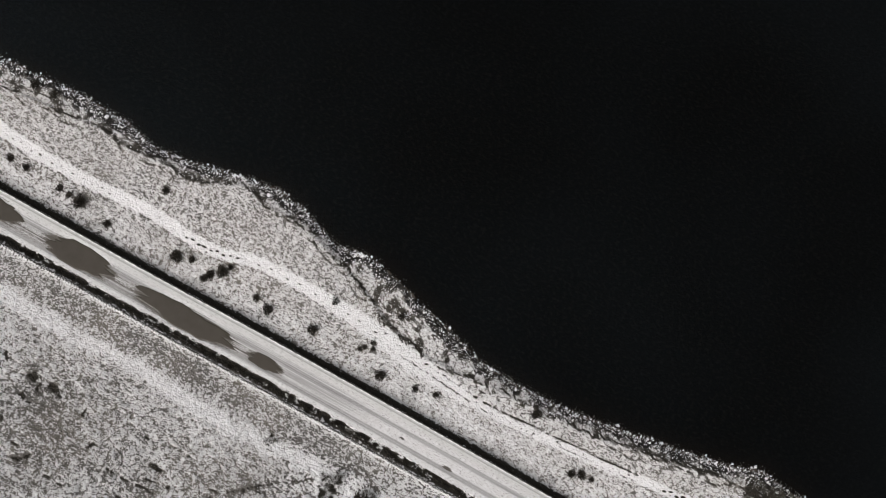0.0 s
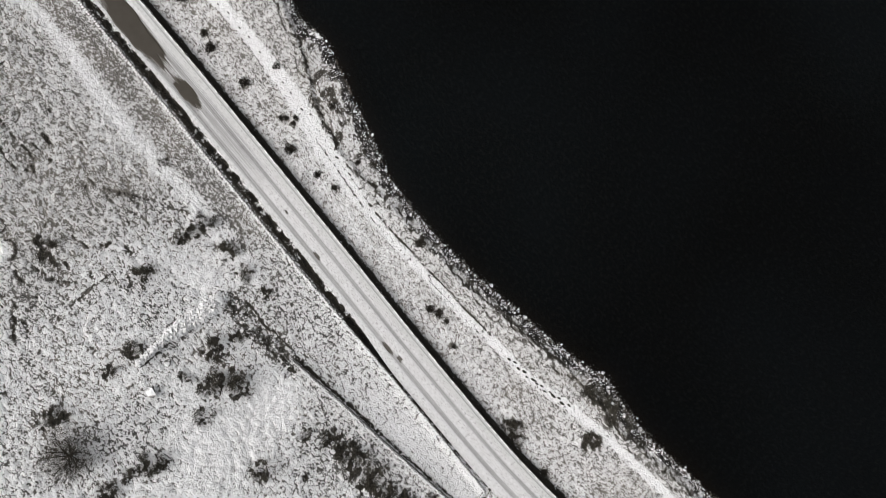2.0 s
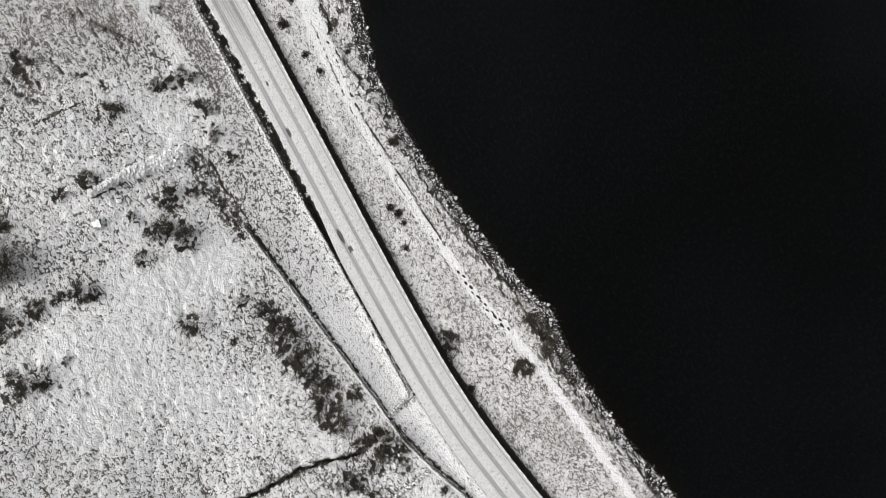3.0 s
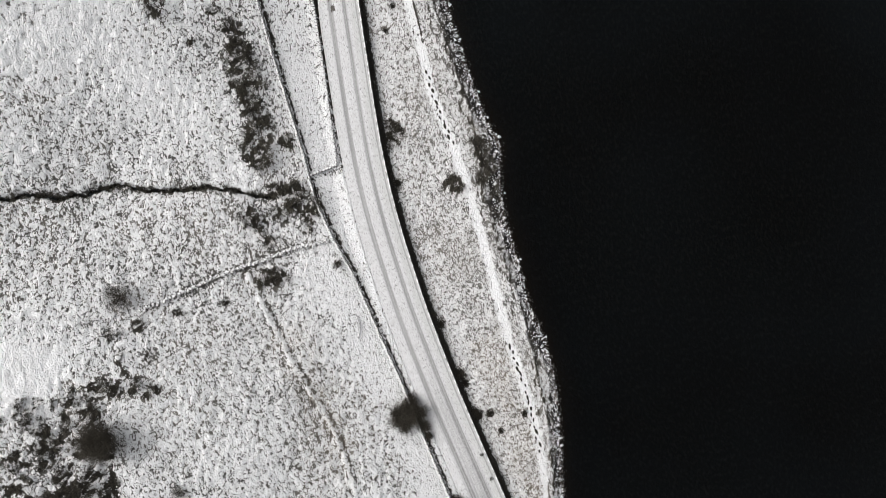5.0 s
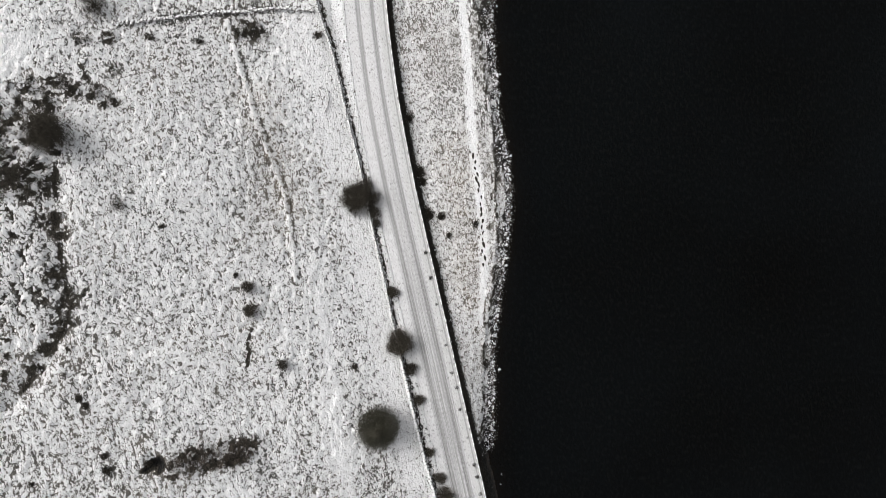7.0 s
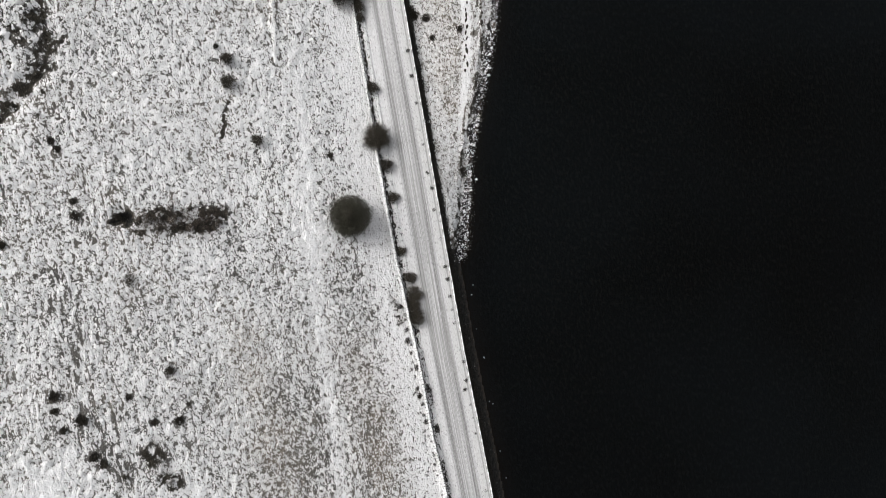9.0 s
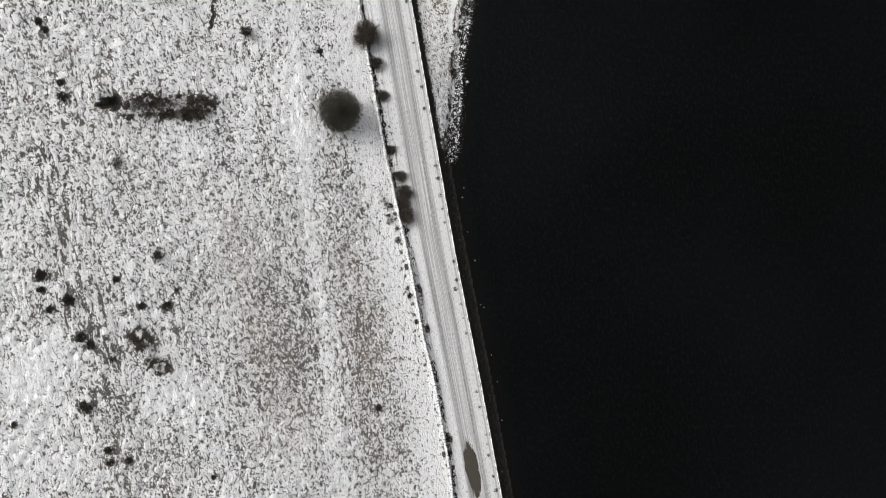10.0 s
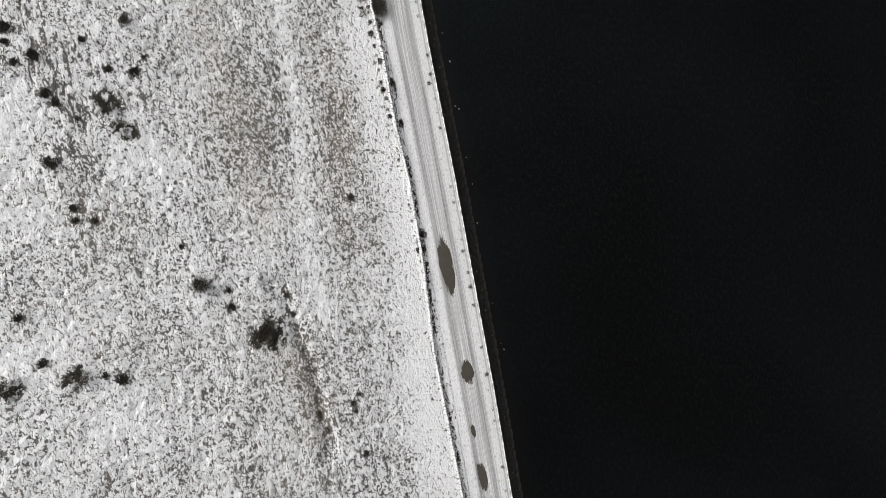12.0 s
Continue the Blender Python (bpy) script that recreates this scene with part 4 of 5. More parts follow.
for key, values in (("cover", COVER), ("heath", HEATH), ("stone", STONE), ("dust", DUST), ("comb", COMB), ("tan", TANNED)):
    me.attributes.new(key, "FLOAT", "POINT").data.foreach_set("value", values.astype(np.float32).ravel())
FLOW = np.stack([(PX - edge_x(PY)).ravel(), PY.ravel(), 0 * PX.ravel()], 1).astype(np.float32)
me.attributes.new("flow", "FLOAT_VECTOR", "POINT").data.foreach_set("vector", FLOW.ravel())
ground = tagged(new("ground", me), "hillside and lake margin of tussocky grass under thin patchy snow", "ground", kind="structure")

wx, wy = np.meshgrid(np.concatenate([np.linspace(-26, 60, 44), [120, 400, 1200, 2500]]), np.concatenate([[-2500, -900, -400], np.linspace(-250, 150, 101), [300, 900, 2500]]))
lake = tagged(new("water", mesh_from("water", np.stack([wx.ravel(), wy.ravel(), 0 * wx.ravel()], 1), grid_faces(*wx.shape), LAKE, True)),
              "still black peaty lake water beside the snowy shore", "water", kind="structure")

# puddles: distance from the edge, y, half width, half length
PUDDLES = [(-1.9, 50.2, 1.3, 3.4), (-2.2, 38.9, 1.45, 4.6), (-2.5, 25.0, 1.4, 6.6), (-2.55, 14.6, 0.75, 2.3),
           (-2.65, -138.0, 0.85, 3.3), (-2.5, -150.1, 0.72, 1.45), (-2.8, -162.2, 0.55, 1.7), (-3.0, -156.9, 0.28, 0.8),
           (-3.2, -22.4, 0.26, 0.9), (-2.9, -24.2, 0.3, 0.45), (-2.9, -9.2, 0.25, 0.7), (-2.4, -3.2, 0.16, 0.4)]
ry = np.concatenate([np.arange(-320, -180, 4.0), np.arange(-180, 75, 0.4), np.arange(75, 200, 4.0)])
ru = np.linspace(-ROAD_WIDTH - 0.1, 0.06, 48)
RU, RY = np.meshgrid(ru, ry)
RU = RU * (1 - 0.115 * step(-26, -16, RY) * step(-0.5, -3.0, RU))
RZ = ROAD_Z + 0.05 * (1 - ((RU + 2.3) / 2.3) ** 2)
for centre in (-1.55, -3.2):
    RZ -= 0.028 * np.exp(-((RU - centre) / 0.26) ** 2)
RZ += 0.012 * (fbm(RU * 2, RY * 0.5, 0.5, 2, 51) - 0.5)
WET = np.zeros_like(RU)
for pu, py, pw, pl in PUDDLES:
    d = np.sqrt(((RU - pu) / (pw * 1.12)) ** 2 + ((RY - py) / (pl * 1.3)) ** 2)
    WET = np.maximum(WET, 1 - step(0.55, 1.15, d) if py > 0 else (1 - step(0.45, 1.1, d)))
    RZ -= 0.07 * (1 - step(0.7, 1.0, np.sqrt(((RU - pu) / (pw * 1.3)) ** 2 + ((RY - py) / (pl * 1.3)) ** 2)))
WET = np.maximum(WET, 0.55 * np.exp(-((RU + 2.6) / 0.9) ** 2) * step(8, 14, RY) * (1 - step(52, 60, RY)))
me = mesh_from("road", np.stack([(RU + edge_x(RY)).ravel(), RY.ravel(), RZ.ravel()], 1), grid_faces(*RU.shape), ROAD, True)
uv = me.uv_layers.new(name="UVMap")
loop_vertex = np.empty(len(me.loops), dtype=np.int32)
me.loops.foreach_get("vertex_index", loop_vertex)
uv.data.foreach_set("uv", np.stack([RU.ravel(), RY.ravel()], 1)[loop_vertex].astype(np.float32).ravel())
me.attributes.new("wet", "FLOAT", "POINT").data.foreach_set("value", WET.astype(np.float32).ravel())
road = tagged(new("road", me), "narrow asphalt road under packed snow with two slushy wheel tracks", "road", kind="structure")

for k, (pu, py, pw, pl) in enumerate(PUDDLES[:8]):
    a = np.linspace(0, 2 * math.pi, 97)[:-1]
    r = np.random.default_rng(80 + k)
    wob = 1 + 0.10 * np.sin(2 * a + r.uniform(0, 6)) + 0.07 * np.sin(3 * a + r.uniform(0, 6)) + 0.05 * np.sin(7 * a + r.uniform(0, 6)) + 0.04 * np.sin(13 * a + r.uniform(0, 6))
    pw, pl = (pw * 0.98, pl * 0.94) if py > 0 else (pw * 1.0, pl * 0.85)
    rings = []
    for q in (0.0, 0.5, 0.9, 1.0):
        yy = py + pl * q * wob * np.sin(a) * (1 + 0.13 * np.sin(8 * np.cos(a) + 2.1 * k) + 0.07 * np.sin(19 * np.cos(a) + k))
        uu = pu + pw * q * wob * np.cos(a)
        rings.append(np.stack([uu + edge_x(yy), yy, np.full(96, ROAD_Z + (0.002 if q < 1 else -0.03))], 1))
    i = np.arange(96)
    quads = [np.stack([b * 96 + i, b * 96 + (i + 1) % 96, (b + 1) * 96 + (i + 1) % 96, (b + 1) * 96 + i], 1) for b in range(3)]
    tagged(new("puddle", mesh_from("puddle", np.vstack(rings), np.vstack(quads), MUD)),
           "long brown puddle of meltwater lying on the snowy road", "puddle", "puddles on the road", "structure")

# stream down the hillside
sp = along(STREAM, 0.4)
sv = []
for x, y, t in sp:
    w = 0.15 + 0.09 * (noise.noise((x * 0.9, y * 0.9, 0.0)))
    z = ground_z(x, y) + 0.1
    sv += [(x - w * math.sin(-t), y - w * math.cos(t), z), (x + w * math.sin(-t), y + w * math.cos(t), z)]
n = len(sp)
tagged(new("water", mesh_from("stream", sv, [(2 * k, 2 * k + 2, 2 * k + 3, 2 * k + 1) for k in range(n - 1)], LAKE, True)),
       "narrow dark stream cutting through the snowy field", "stream", kind="structure")


# ---- shrubs and trees ----
def dome_points(r, n, height, squash=1.0, uneven=1.0):
    """Places in an uneven low dome of radius one, thickest below."""
    a = r.uniform(0, 2 * math.pi, n)
    lobe = 1 + uneven * (0.18 * np.sin(3 * a + r.uniform(0, 6)) + 0.13 * np.sin(5 * a + r.uniform(0, 6)))
    d = np.sqrt(r.uniform(0, 1, n)) * 0.8 * lobe
    z = r.uniform(0.05, 1, n) * height * np.sqrt(np.clip(1 - (d / 1.15) ** 2, 0.02, 1))
    return np.stack([d * np.cos(a), d * np.sin(a) * squash, z], 1)


def shrub(name, leaf, label, category, seed, count, height, length, width, clumps=0):
    """A low shrub of radius one: stems from the ground and a crown of small sprays."""
    r = np.random.default_rng(seed)
    thing = tagged(new(name), label, category)
    roots = dome_points(r, count, height)
    if clumps:
        centres = dome_points(r, clumps, height) * (1.5, 1.5, 1)
        roots = centres[r.integers(0, clumps, count)] + r.normal(0, 0.13, (count, 3)) * (1.3, 0.9, 0.6)
        roots[:, 2] = np.abs(roots[:, 2])
    ways = roots * (0.9, 0.9, 0.3) + r.normal(0, 0.45, (count, 3)) + (0, 0, 0.35)
    ways /= np.linalg.norm(ways, axis=1)[:, None]
    v, f = blades(roots, ways, r.uniform(0.6, 1.3, count) * length, r.uniform(0.7, 1.3, count) * width)
    crown = mesh_from("foliage", v, f, leaf)
    stems = []
    for k in range(9):
        a, q = r.uniform(0, 6.28), r.uniform(0.35, 0.8)
        stems.append(((0.08 * math.cos(a), 0.08 * math.sin(a), -0.15), (q * math.cos(a), q * math.sin(a), height * r.uniform(0.4, 0.9)), 0.035, 0.012))
    v, f = limbs(stems, 4)
    base = part("woody_base", mesh_from("woody_base", v, f, BARK), thing, "short dark woody stems")
    part("foliage", crown, base)
    return thing


def bare_tree(seed, dense, label, height=1.1):
    """A leafless crown of radius one: trunk, limbs, and a fuzz of fine twigs."""
    r = np.random.default_rng(seed)
    thing = tagged(new("bare_tree"), label, "tree")
    v, f = limbs([((0, 0, -0.2), (0.02, 0.01, height * 0.22), 0.075, 0.055), ((0.02, 0.01, height * 0.22), (0.0, 0.03, height * 0.5), 0.055, 0.03)], 7)
    part("trunk", mesh_from("trunk", v, f, BARK), thing)
    segs, twigs = [], []
    fine = 1.0 if dense > 3000 else 1.25 if dense > 1500 else 0.8
    for k in range(11):
        a, lift = k * 2.4 + r.uniform(-0.4, 0.4), r.uniform(0.35, 1.3)
        start = np.array((0.01, 0.01, height * r.uniform(0.1, 0.45)))
        reach = r.uniform(0.4, 0.7)
        end = start + np.array((math.cos(a) * reach, math.sin(a) * reach, lift * 0.55 * height * 0.7))
        middle = (start + end) / 2 + r.normal(0, 0.05, 3)
        segs += [(start, middle, 0.024, 0.016), (middle, end, 0.016, 0.006)]
        for j in range(7):
            q = r.uniform(0.25, 1.0)
            s = start + (end - start) * q
            w = (end - start) / np.linalg.norm(end - start) + r.normal(0, 0.65, 3)
            w /= np.linalg.norm(w)
            e = s + w * r.uniform(0.2, 0.42)
            segs.append((s, e, 0.007, 0.003))
            twigs.append((s, e))
    v, f = limbs(segs, 4)
    frame_of_limbs = part("branchwork", mesh_from("branchwork", v, f, BARK), thing)
    n = dense
    cloud = dome_points(r, n * 3, height * 0.8) * (0.85, 0.85, 1) + r.normal(0, 0.13, (n * 3, 3)) * (1, 1, 0.3)
    pick = r.integers(0, len(twigs), n)
    a, b = np.array([twigs[i][0] for i in pick]), np.array([twigs[i][1] for i in pick])
    roots = a + (b - a) * r.uniform(0.1, 1.0, (n, 1))
    ways = (b - a) + r.normal(0, 0.35, (n, 3))
    ways /= np.linalg.norm(ways, axis=1)[:, None]
    roots = np.vstack([roots, cloud + (0, 0, height * 0.15)])
    out = cloud * (0.45, 0.45, 0.3) + r.normal(0, 0.42, cloud.shape) + (0, 0, 0.12)
    ways = np.vstack([ways, out / np.linalg.norm(out, axis=1)[:, None]])
    v, f = blades(roots, ways, r.uniform(0.07, 0.24, 4 * n), r.uniform(0.5, 1.2, 4 * n) * 0.0105 * fine)
    part("twig_crown", mesh_from("twig_crown", v, f, TWIG), frame_of_limbs, "fuzz of fine bare twigs")
    return thing


def conifer(x, y, radius):
    r = np.random.default_rng(5)
    tall = radius * 1.7
    thing = tagged(new("spruce_tree"), "dense dark olive-brown spruce standing beside the field wall", "tree")
    v, f = limbs([((0, 0, -0.4), (0, 0, tall * 0.5), 0.16, 0.09), ((0, 0, tall * 0.5), (0, 0, tall), 0.09, 0.015)], 8)
    part("trunk", mesh_from("trunk", v, f, BARK), thing)
    roots, ways, lengths, segs = [], [], [], []
    for k in range(17):
        h = tall * (0.04 + 0.93 * k / 17)
        reach = radius * (1 - k / 18.0) ** 0.8 * 0.95
        count = 15 if k < 9 else 10
        for j in range(count):
            a = j * 2 * math.pi / count + k * 0.7 + r.uniform(-0.15, 0.15)
            q = reach * r.uniform(0.82, 1.05)
            tip = np.array((q * math.cos(a), q * math.sin(a), h - 0.12 * q))
            segs.append(((0, 0, h), tip, 0.025, 0.006))
            for i in range(int(9 + 22 * q / radius)):
                t = r.uniform(0.15, 1.0)
                w = tip / (np.linalg.norm(tip) + 1e-6) * (1, 1, 0.1) + r.normal(0, 0.55, 3) * (1, 1, 0.5)
                roots.append(np.array((0, 0, h)) + (tip - (0, 0, h)) * t)
                ways.append(w / np.linalg.norm(w))
                lengths.append(r.uniform(0.14, 0.34))
    v, f = limbs(segs, 4)
    frame_of_limbs = part("branchwork", mesh_from("branchwork", v, f, BARK), thing)
    shell = dome_points(r, 26000, 1.0, 1.0, 0.15) * (radius * 1.08, radius * 1.08, tall * 0.8) + r.normal(0, 0.2, (26000, 3))
    out = shell * (1, 1, 0.25) / radius + r.normal(0, 0.35, shell.shape)
    roots, ways = list(roots) + list(shell), list(ways) + list(out / np.linalg.norm(out, axis=1)[:, None])
    lengths = lengths + list(r.uniform(0.12, 0.3, len(shell)))
    v, f = blades(np.array(roots), np.array(ways), np.array(lengths), r.uniform(0.016, 0.038, len(roots)), 0.15)
    part("needle_crown", mesh_from("needle_crown", v, f, NEEDLE), frame_of_limbs, "dense dark needles")
    thing.matrix_basis = placed(x, y, ground_z(x, y) - 0.05)


def plant(kinds, spots, label, group, sink=0.06):
    """Copies of a few made shrubs, each turned and sized on its own. The first spots take the originals."""
    for k, (x, y, r) in enumerate(spots):
        proto = kinds[k % len(kinds)]
        size = (r * RNG.uniform(0.95, 1.15), r * RNG.uniform(0.9, 1.1), r * RNG.uniform(0.8, 1.15))
        m = placed(x, y, ground_z(x, y) - sink, RNG.uniform(0, 6.28), size)
        if proto.get("planted"):
            ob = copy_thing(proto, placed(x, y, ground_z(x, y) - sink, RNG.uniform(0, 6.28)))
            ob.matrix_basis = m
        else:
            ob = proto
            ob.matrix_basis = m
            ob["planted"] = 1
        tagged(ob, label, group=group)


heathers = [shrub("heather_bush", HEATHER_LEAF, "dark brown heather bush", "bush", 100 + k, 900, 0.55, 0.28, 0.06) for k in range(4)]
plant(heathers, HEATHER_BANK, "round dark heather bush standing in the snowy lakeside grass", "heather bushes by the path")
plant(heathers, HEATHER_ROADSIDE, "dark heather bush growing at the foot of the road embankment", "heather bushes along the road")
plant(heathers, [(x, y, 0.85 * r) for x, y, r in HEATHER_FIELD + HEATHER_SOUTH], "small dark heather bush poking out of the snowy field", "heather bushes in the field")
gorses = [shrub("gorse_bush", GORSE_LEAF, "dark olive gorse bush", "bush", 200 + k, 1150, 0.55, 0.3, 0.036, 15) for k in range(5)]
plant(gorses, GORSE_SHORE, "straggling dark shrub on the lakeside turf", "shrubs by the shore")
plant(gorses, GORSE_HEATH, "low dark heath shrub on rough snowy ground", "heath shrubs in the field")
plant(gorses, GORSE_RUIN, "straggling dark olive gorse bush in deep snow beside the ruined wall", "gorse bushes by the ruin")
plant(gorses, [(x, y, 1.1 * r) for x, y, r in GORSE_STREAM], "sprawling dark gorse bush on the snowy stream bank", "gorse bushes by the stream")
plant(gorses, [(x, y, (0.85 if y > -70 else 0.55) * r) for x, y, r in GORSE_GULLY] + GORSE_SOUTH, "dark straggling gorse bush beside a gully in the field", "gorse bushes in the field")
hedges = [shrub("hedge_bush", HEDGE_LEAF, "brown hedge bush", "bush", 250 + k, 620, 0.8, 0.3, 0.06, 12) for k in range(3)]
plant(hedges, GORSE_HEDGE, "brown clipped gorse in a short planted hedge row", "gorse hedge")
trees = [bare_tree(300, 1000, "leafless bush", 0.6), bare_tree(301, 5200, "leafless bush"), bare_tree(302, 2600, "leafless bush"), bare_tree(303, 2400, "leafless bush")]
plant(trees[:1], BARE_THIN, "leafless grey-brown thorn bush with a fuzz of fine twigs", "bare bushes", 0.05)
plant(trees[1:2], [p for p in BARE_DENSE if p[2] > 1.5], "large dense leafless thorn bush with a dark heart", "bare bushes", 0.05)
plant(trees[2:], [p for p in BARE_DENSE if p[2] < 1.5], "dense leafless thorn bush with dark twigs beside wall or field", "bare bushes", 0.05)
row = [(float(edge_x(y)) - 4.6 + RNG.normal(0, 0.2), y, RNG.uniform(0.2, 0.38)) for y in np.arange(58, -19, -1.25)]
plant(heathers, row, "dark heather bush growing in the roadside ditch", "heather bushes in the ditch")
row = [(x + RNG.normal(0, 0.2), y + RNG.normal(0, 0.28), RNG.uniform(0.2, 0.55)) for x, y, _ in along(STREAM_BED[1:], 0.7)]
plant(gorses, row, "small dark clump of rushes on the stream bank", "rushes by the stream")
spots, y = [], -78.0
while y > -172:
    spots.append((float(edge_x(y)) - 0.42 + RNG.normal(0, 0.08), y, RNG.uniform(0.15, 0.28)))
    y -= RNG.uniform(1.0, 3.4)
plant(heathers, spots, "small dark tuft at the snowy road's lakeside edge", "tufts along the road edge", -0.16)
spots = [(x + side * RNG.uniform(0.45, 0.9), y + RNG.normal(0, 0.3), RNG.uniform(0.18, 0.42)) for x, y, _ in along(WALL_FIELD[15:18], 0.9) for side in (-1, 1) if RNG.uniform() < 0.75]
spots += [(x - RNG.uniform(0.35, 0.6), y + RNG.normal(0, 0.3), RNG.uniform(0.12, 0.24)) for x, y, _ in along(WALL_FIELD[17:20], 1.3)]
spots += [(-14.0, -135.2, 0.42), (-13.9, -136.2, 0.5), (-13.8, -137.4, 0.3)]
plant(heathers, spots, "ragged dark shrub growing against the field wall", "shrubs along the field wall")
conifer(*CONIFER)

# ---- stones of the shore ----
shapes = rock_shapes(9, 0.6, 0.3, 3)
spots, turns, sizes = [], [], []
dark_spots, dark_turns, dark_sizes = [], [], []
BOULDERS = []
for y in np.arange(-102.4, 66, 0.085):
    shore, bank = np.interp(y, YS, SHORE), np.interp(y, YS, BANK)
    for _ in range(7):
        t = RNG.beta(2.6, 1.3)
        yy = y + RNG.uniform(-0.2, 0.2)
        x = bank - 0.2 + (shore - bank + 0.6) * t + RNG.normal(0, 0.2)
        clump = noise.noise((x * 0.8, yy * 0.8, 3.0)) * 0.5 + 0.5
        if RNG.uniform() > 0.25 + clump:
            continue
        s = float(np.clip(RNG.lognormal(-2.5, 0.45), 0.05, 0.6))
        z = max(ground_z(x, yy), -0.12)
        snowy = 1.5 * noise.noise((x * 0.7, yy * 0.7, 9.0)) + 0.22 * RNG.normal() > (0.5 if yy > -38 else 0.22)
        if s > 0.2 and len(BOULDERS) < 110:
            BOULDERS.append((x, yy, z, s, snowy))
        elif snowy:
            spots.append((x, yy, z + 0.1 * s)), turns.append(RNG.uniform(0, 6.28)), sizes.append((1.25 * s, s * RNG.uniform(0.6, 1.1), s * RNG.uniform(0.5, 0.8)))
        else:
            dark_spots.append((x, yy, z + 0.1 * s)), dark_turns.append(RNG.uniform(0, 6.28)), dark_sizes.append((s, s * RNG.uniform(0.6, 1), s * RNG.uniform(0.6, 1)))
tagged(new("shore_stones", mesh_from("shore_stones", *scatter(shapes, spots, turns, sizes), BOULDERSTONE)), "small snow-dusted stones along the waterline", "stones", kind="stuff")
tagged(new("shore_stones", mesh_from("shore_stones", *scatter(shapes, dark_spots, dark_turns, dark_sizes), SHORESTONE)), "small black wet stones along the waterline", "stones", kind="stuff")
snowy_rocks = [mesh_from("boulder", v, f, BOULDERSTONE) for v, f in rock_shapes(5, 0.65, 0.28, 12)]
wet_rocks = [mesh_from("boulder", v, f, SHORESTONE) for v, f in rock_shapes(5, 0.65, 0.28, 13)]
for k, (x, y, z, s, snowy) in enumerate(BOULDERS):
    ob = new("boulder", (snowy_rocks if snowy else wet_rocks)[k % 5])
    ob.matrix_basis = placed(x, y, z + 0.12 * s, RNG.uniform(0, 6.28), (1.15 * s, s, s))
    tagged(ob, "snow-covered boulder on the stony shore" if snowy else "black wet boulder on the stony shore", "rock", "shore boulders")

# stones lying in the shallows and in the embankment below the road
spots, turns, sizes = [], [], []
for y in np.arange(-176, 66, 0.11):
    e = float(edge_x(y))
    for _ in range(3):
        u = RNG.uniform(0.25, 0.8 if y > -101 else 1.5)
        s = RNG.uniform(0.08, 0.22)
        x = e + u
        spots.append((x, y, ground_z(x, y) + 0.02)), turns.append(RNG.uniform(0, 6.28)), sizes.append((s, s * 0.8, s * 0.8))
tagged(new("embankment_stones", mesh_from("embankment_stones", *scatter(shapes, spots, turns, sizes), RIPRAP)), "dark rubble stones facing the road embankment", "stones", kind="stuff")
for y, u in ((-110.5, 2.1), (-113.9, 2.4), (-119.2, 2.0), (-119.5, 2.35), (-125.2, 2.1), (-128.4, 2.2), (-133.0, 1.9), (-142.5, 2.0), (-147.3, 2.1), (-148.0, 2.3), (-105.2, 2.6), (-106.4, 2.2)):
    ob = new("boulder", snowy_rocks[int(-y) % 5])
    s = 0.12 + 0.04 * (int(-y * 10) % 3)
    ob.matrix_basis = placed(float(edge_x(y)) + u, y, -0.02, y, (s, 0.7 * s, 0.8))
    tagged(ob, "lone snow-capped stone just breaking the lake surface", "rock", "stones in the water")
for x, y, s in ((-42.8, -8.0, 1.0), (-40.0, -6.9, 0.75), (-38.9, -88.6, 0.35), (-52.2, -56.6, 0.7)):
    ob = new("boulder", snowy_rocks[int(s * 10) % 5])
    ob.matrix_basis = placed(x, y, ground_z(x, y) + 0.1, x, (s, 0.8 * s, 0.9 * s))
    tagged(ob, "pale snow-covered boulder lying in the field", "rock", "field boulders")

# ---- drystone walls ----
blocks = rock_shapes(8, 0.8, 0.16, 21)
wall_blocks = [mesh_from("stone", v, f, WALLSTONE) for v, f in blocks]


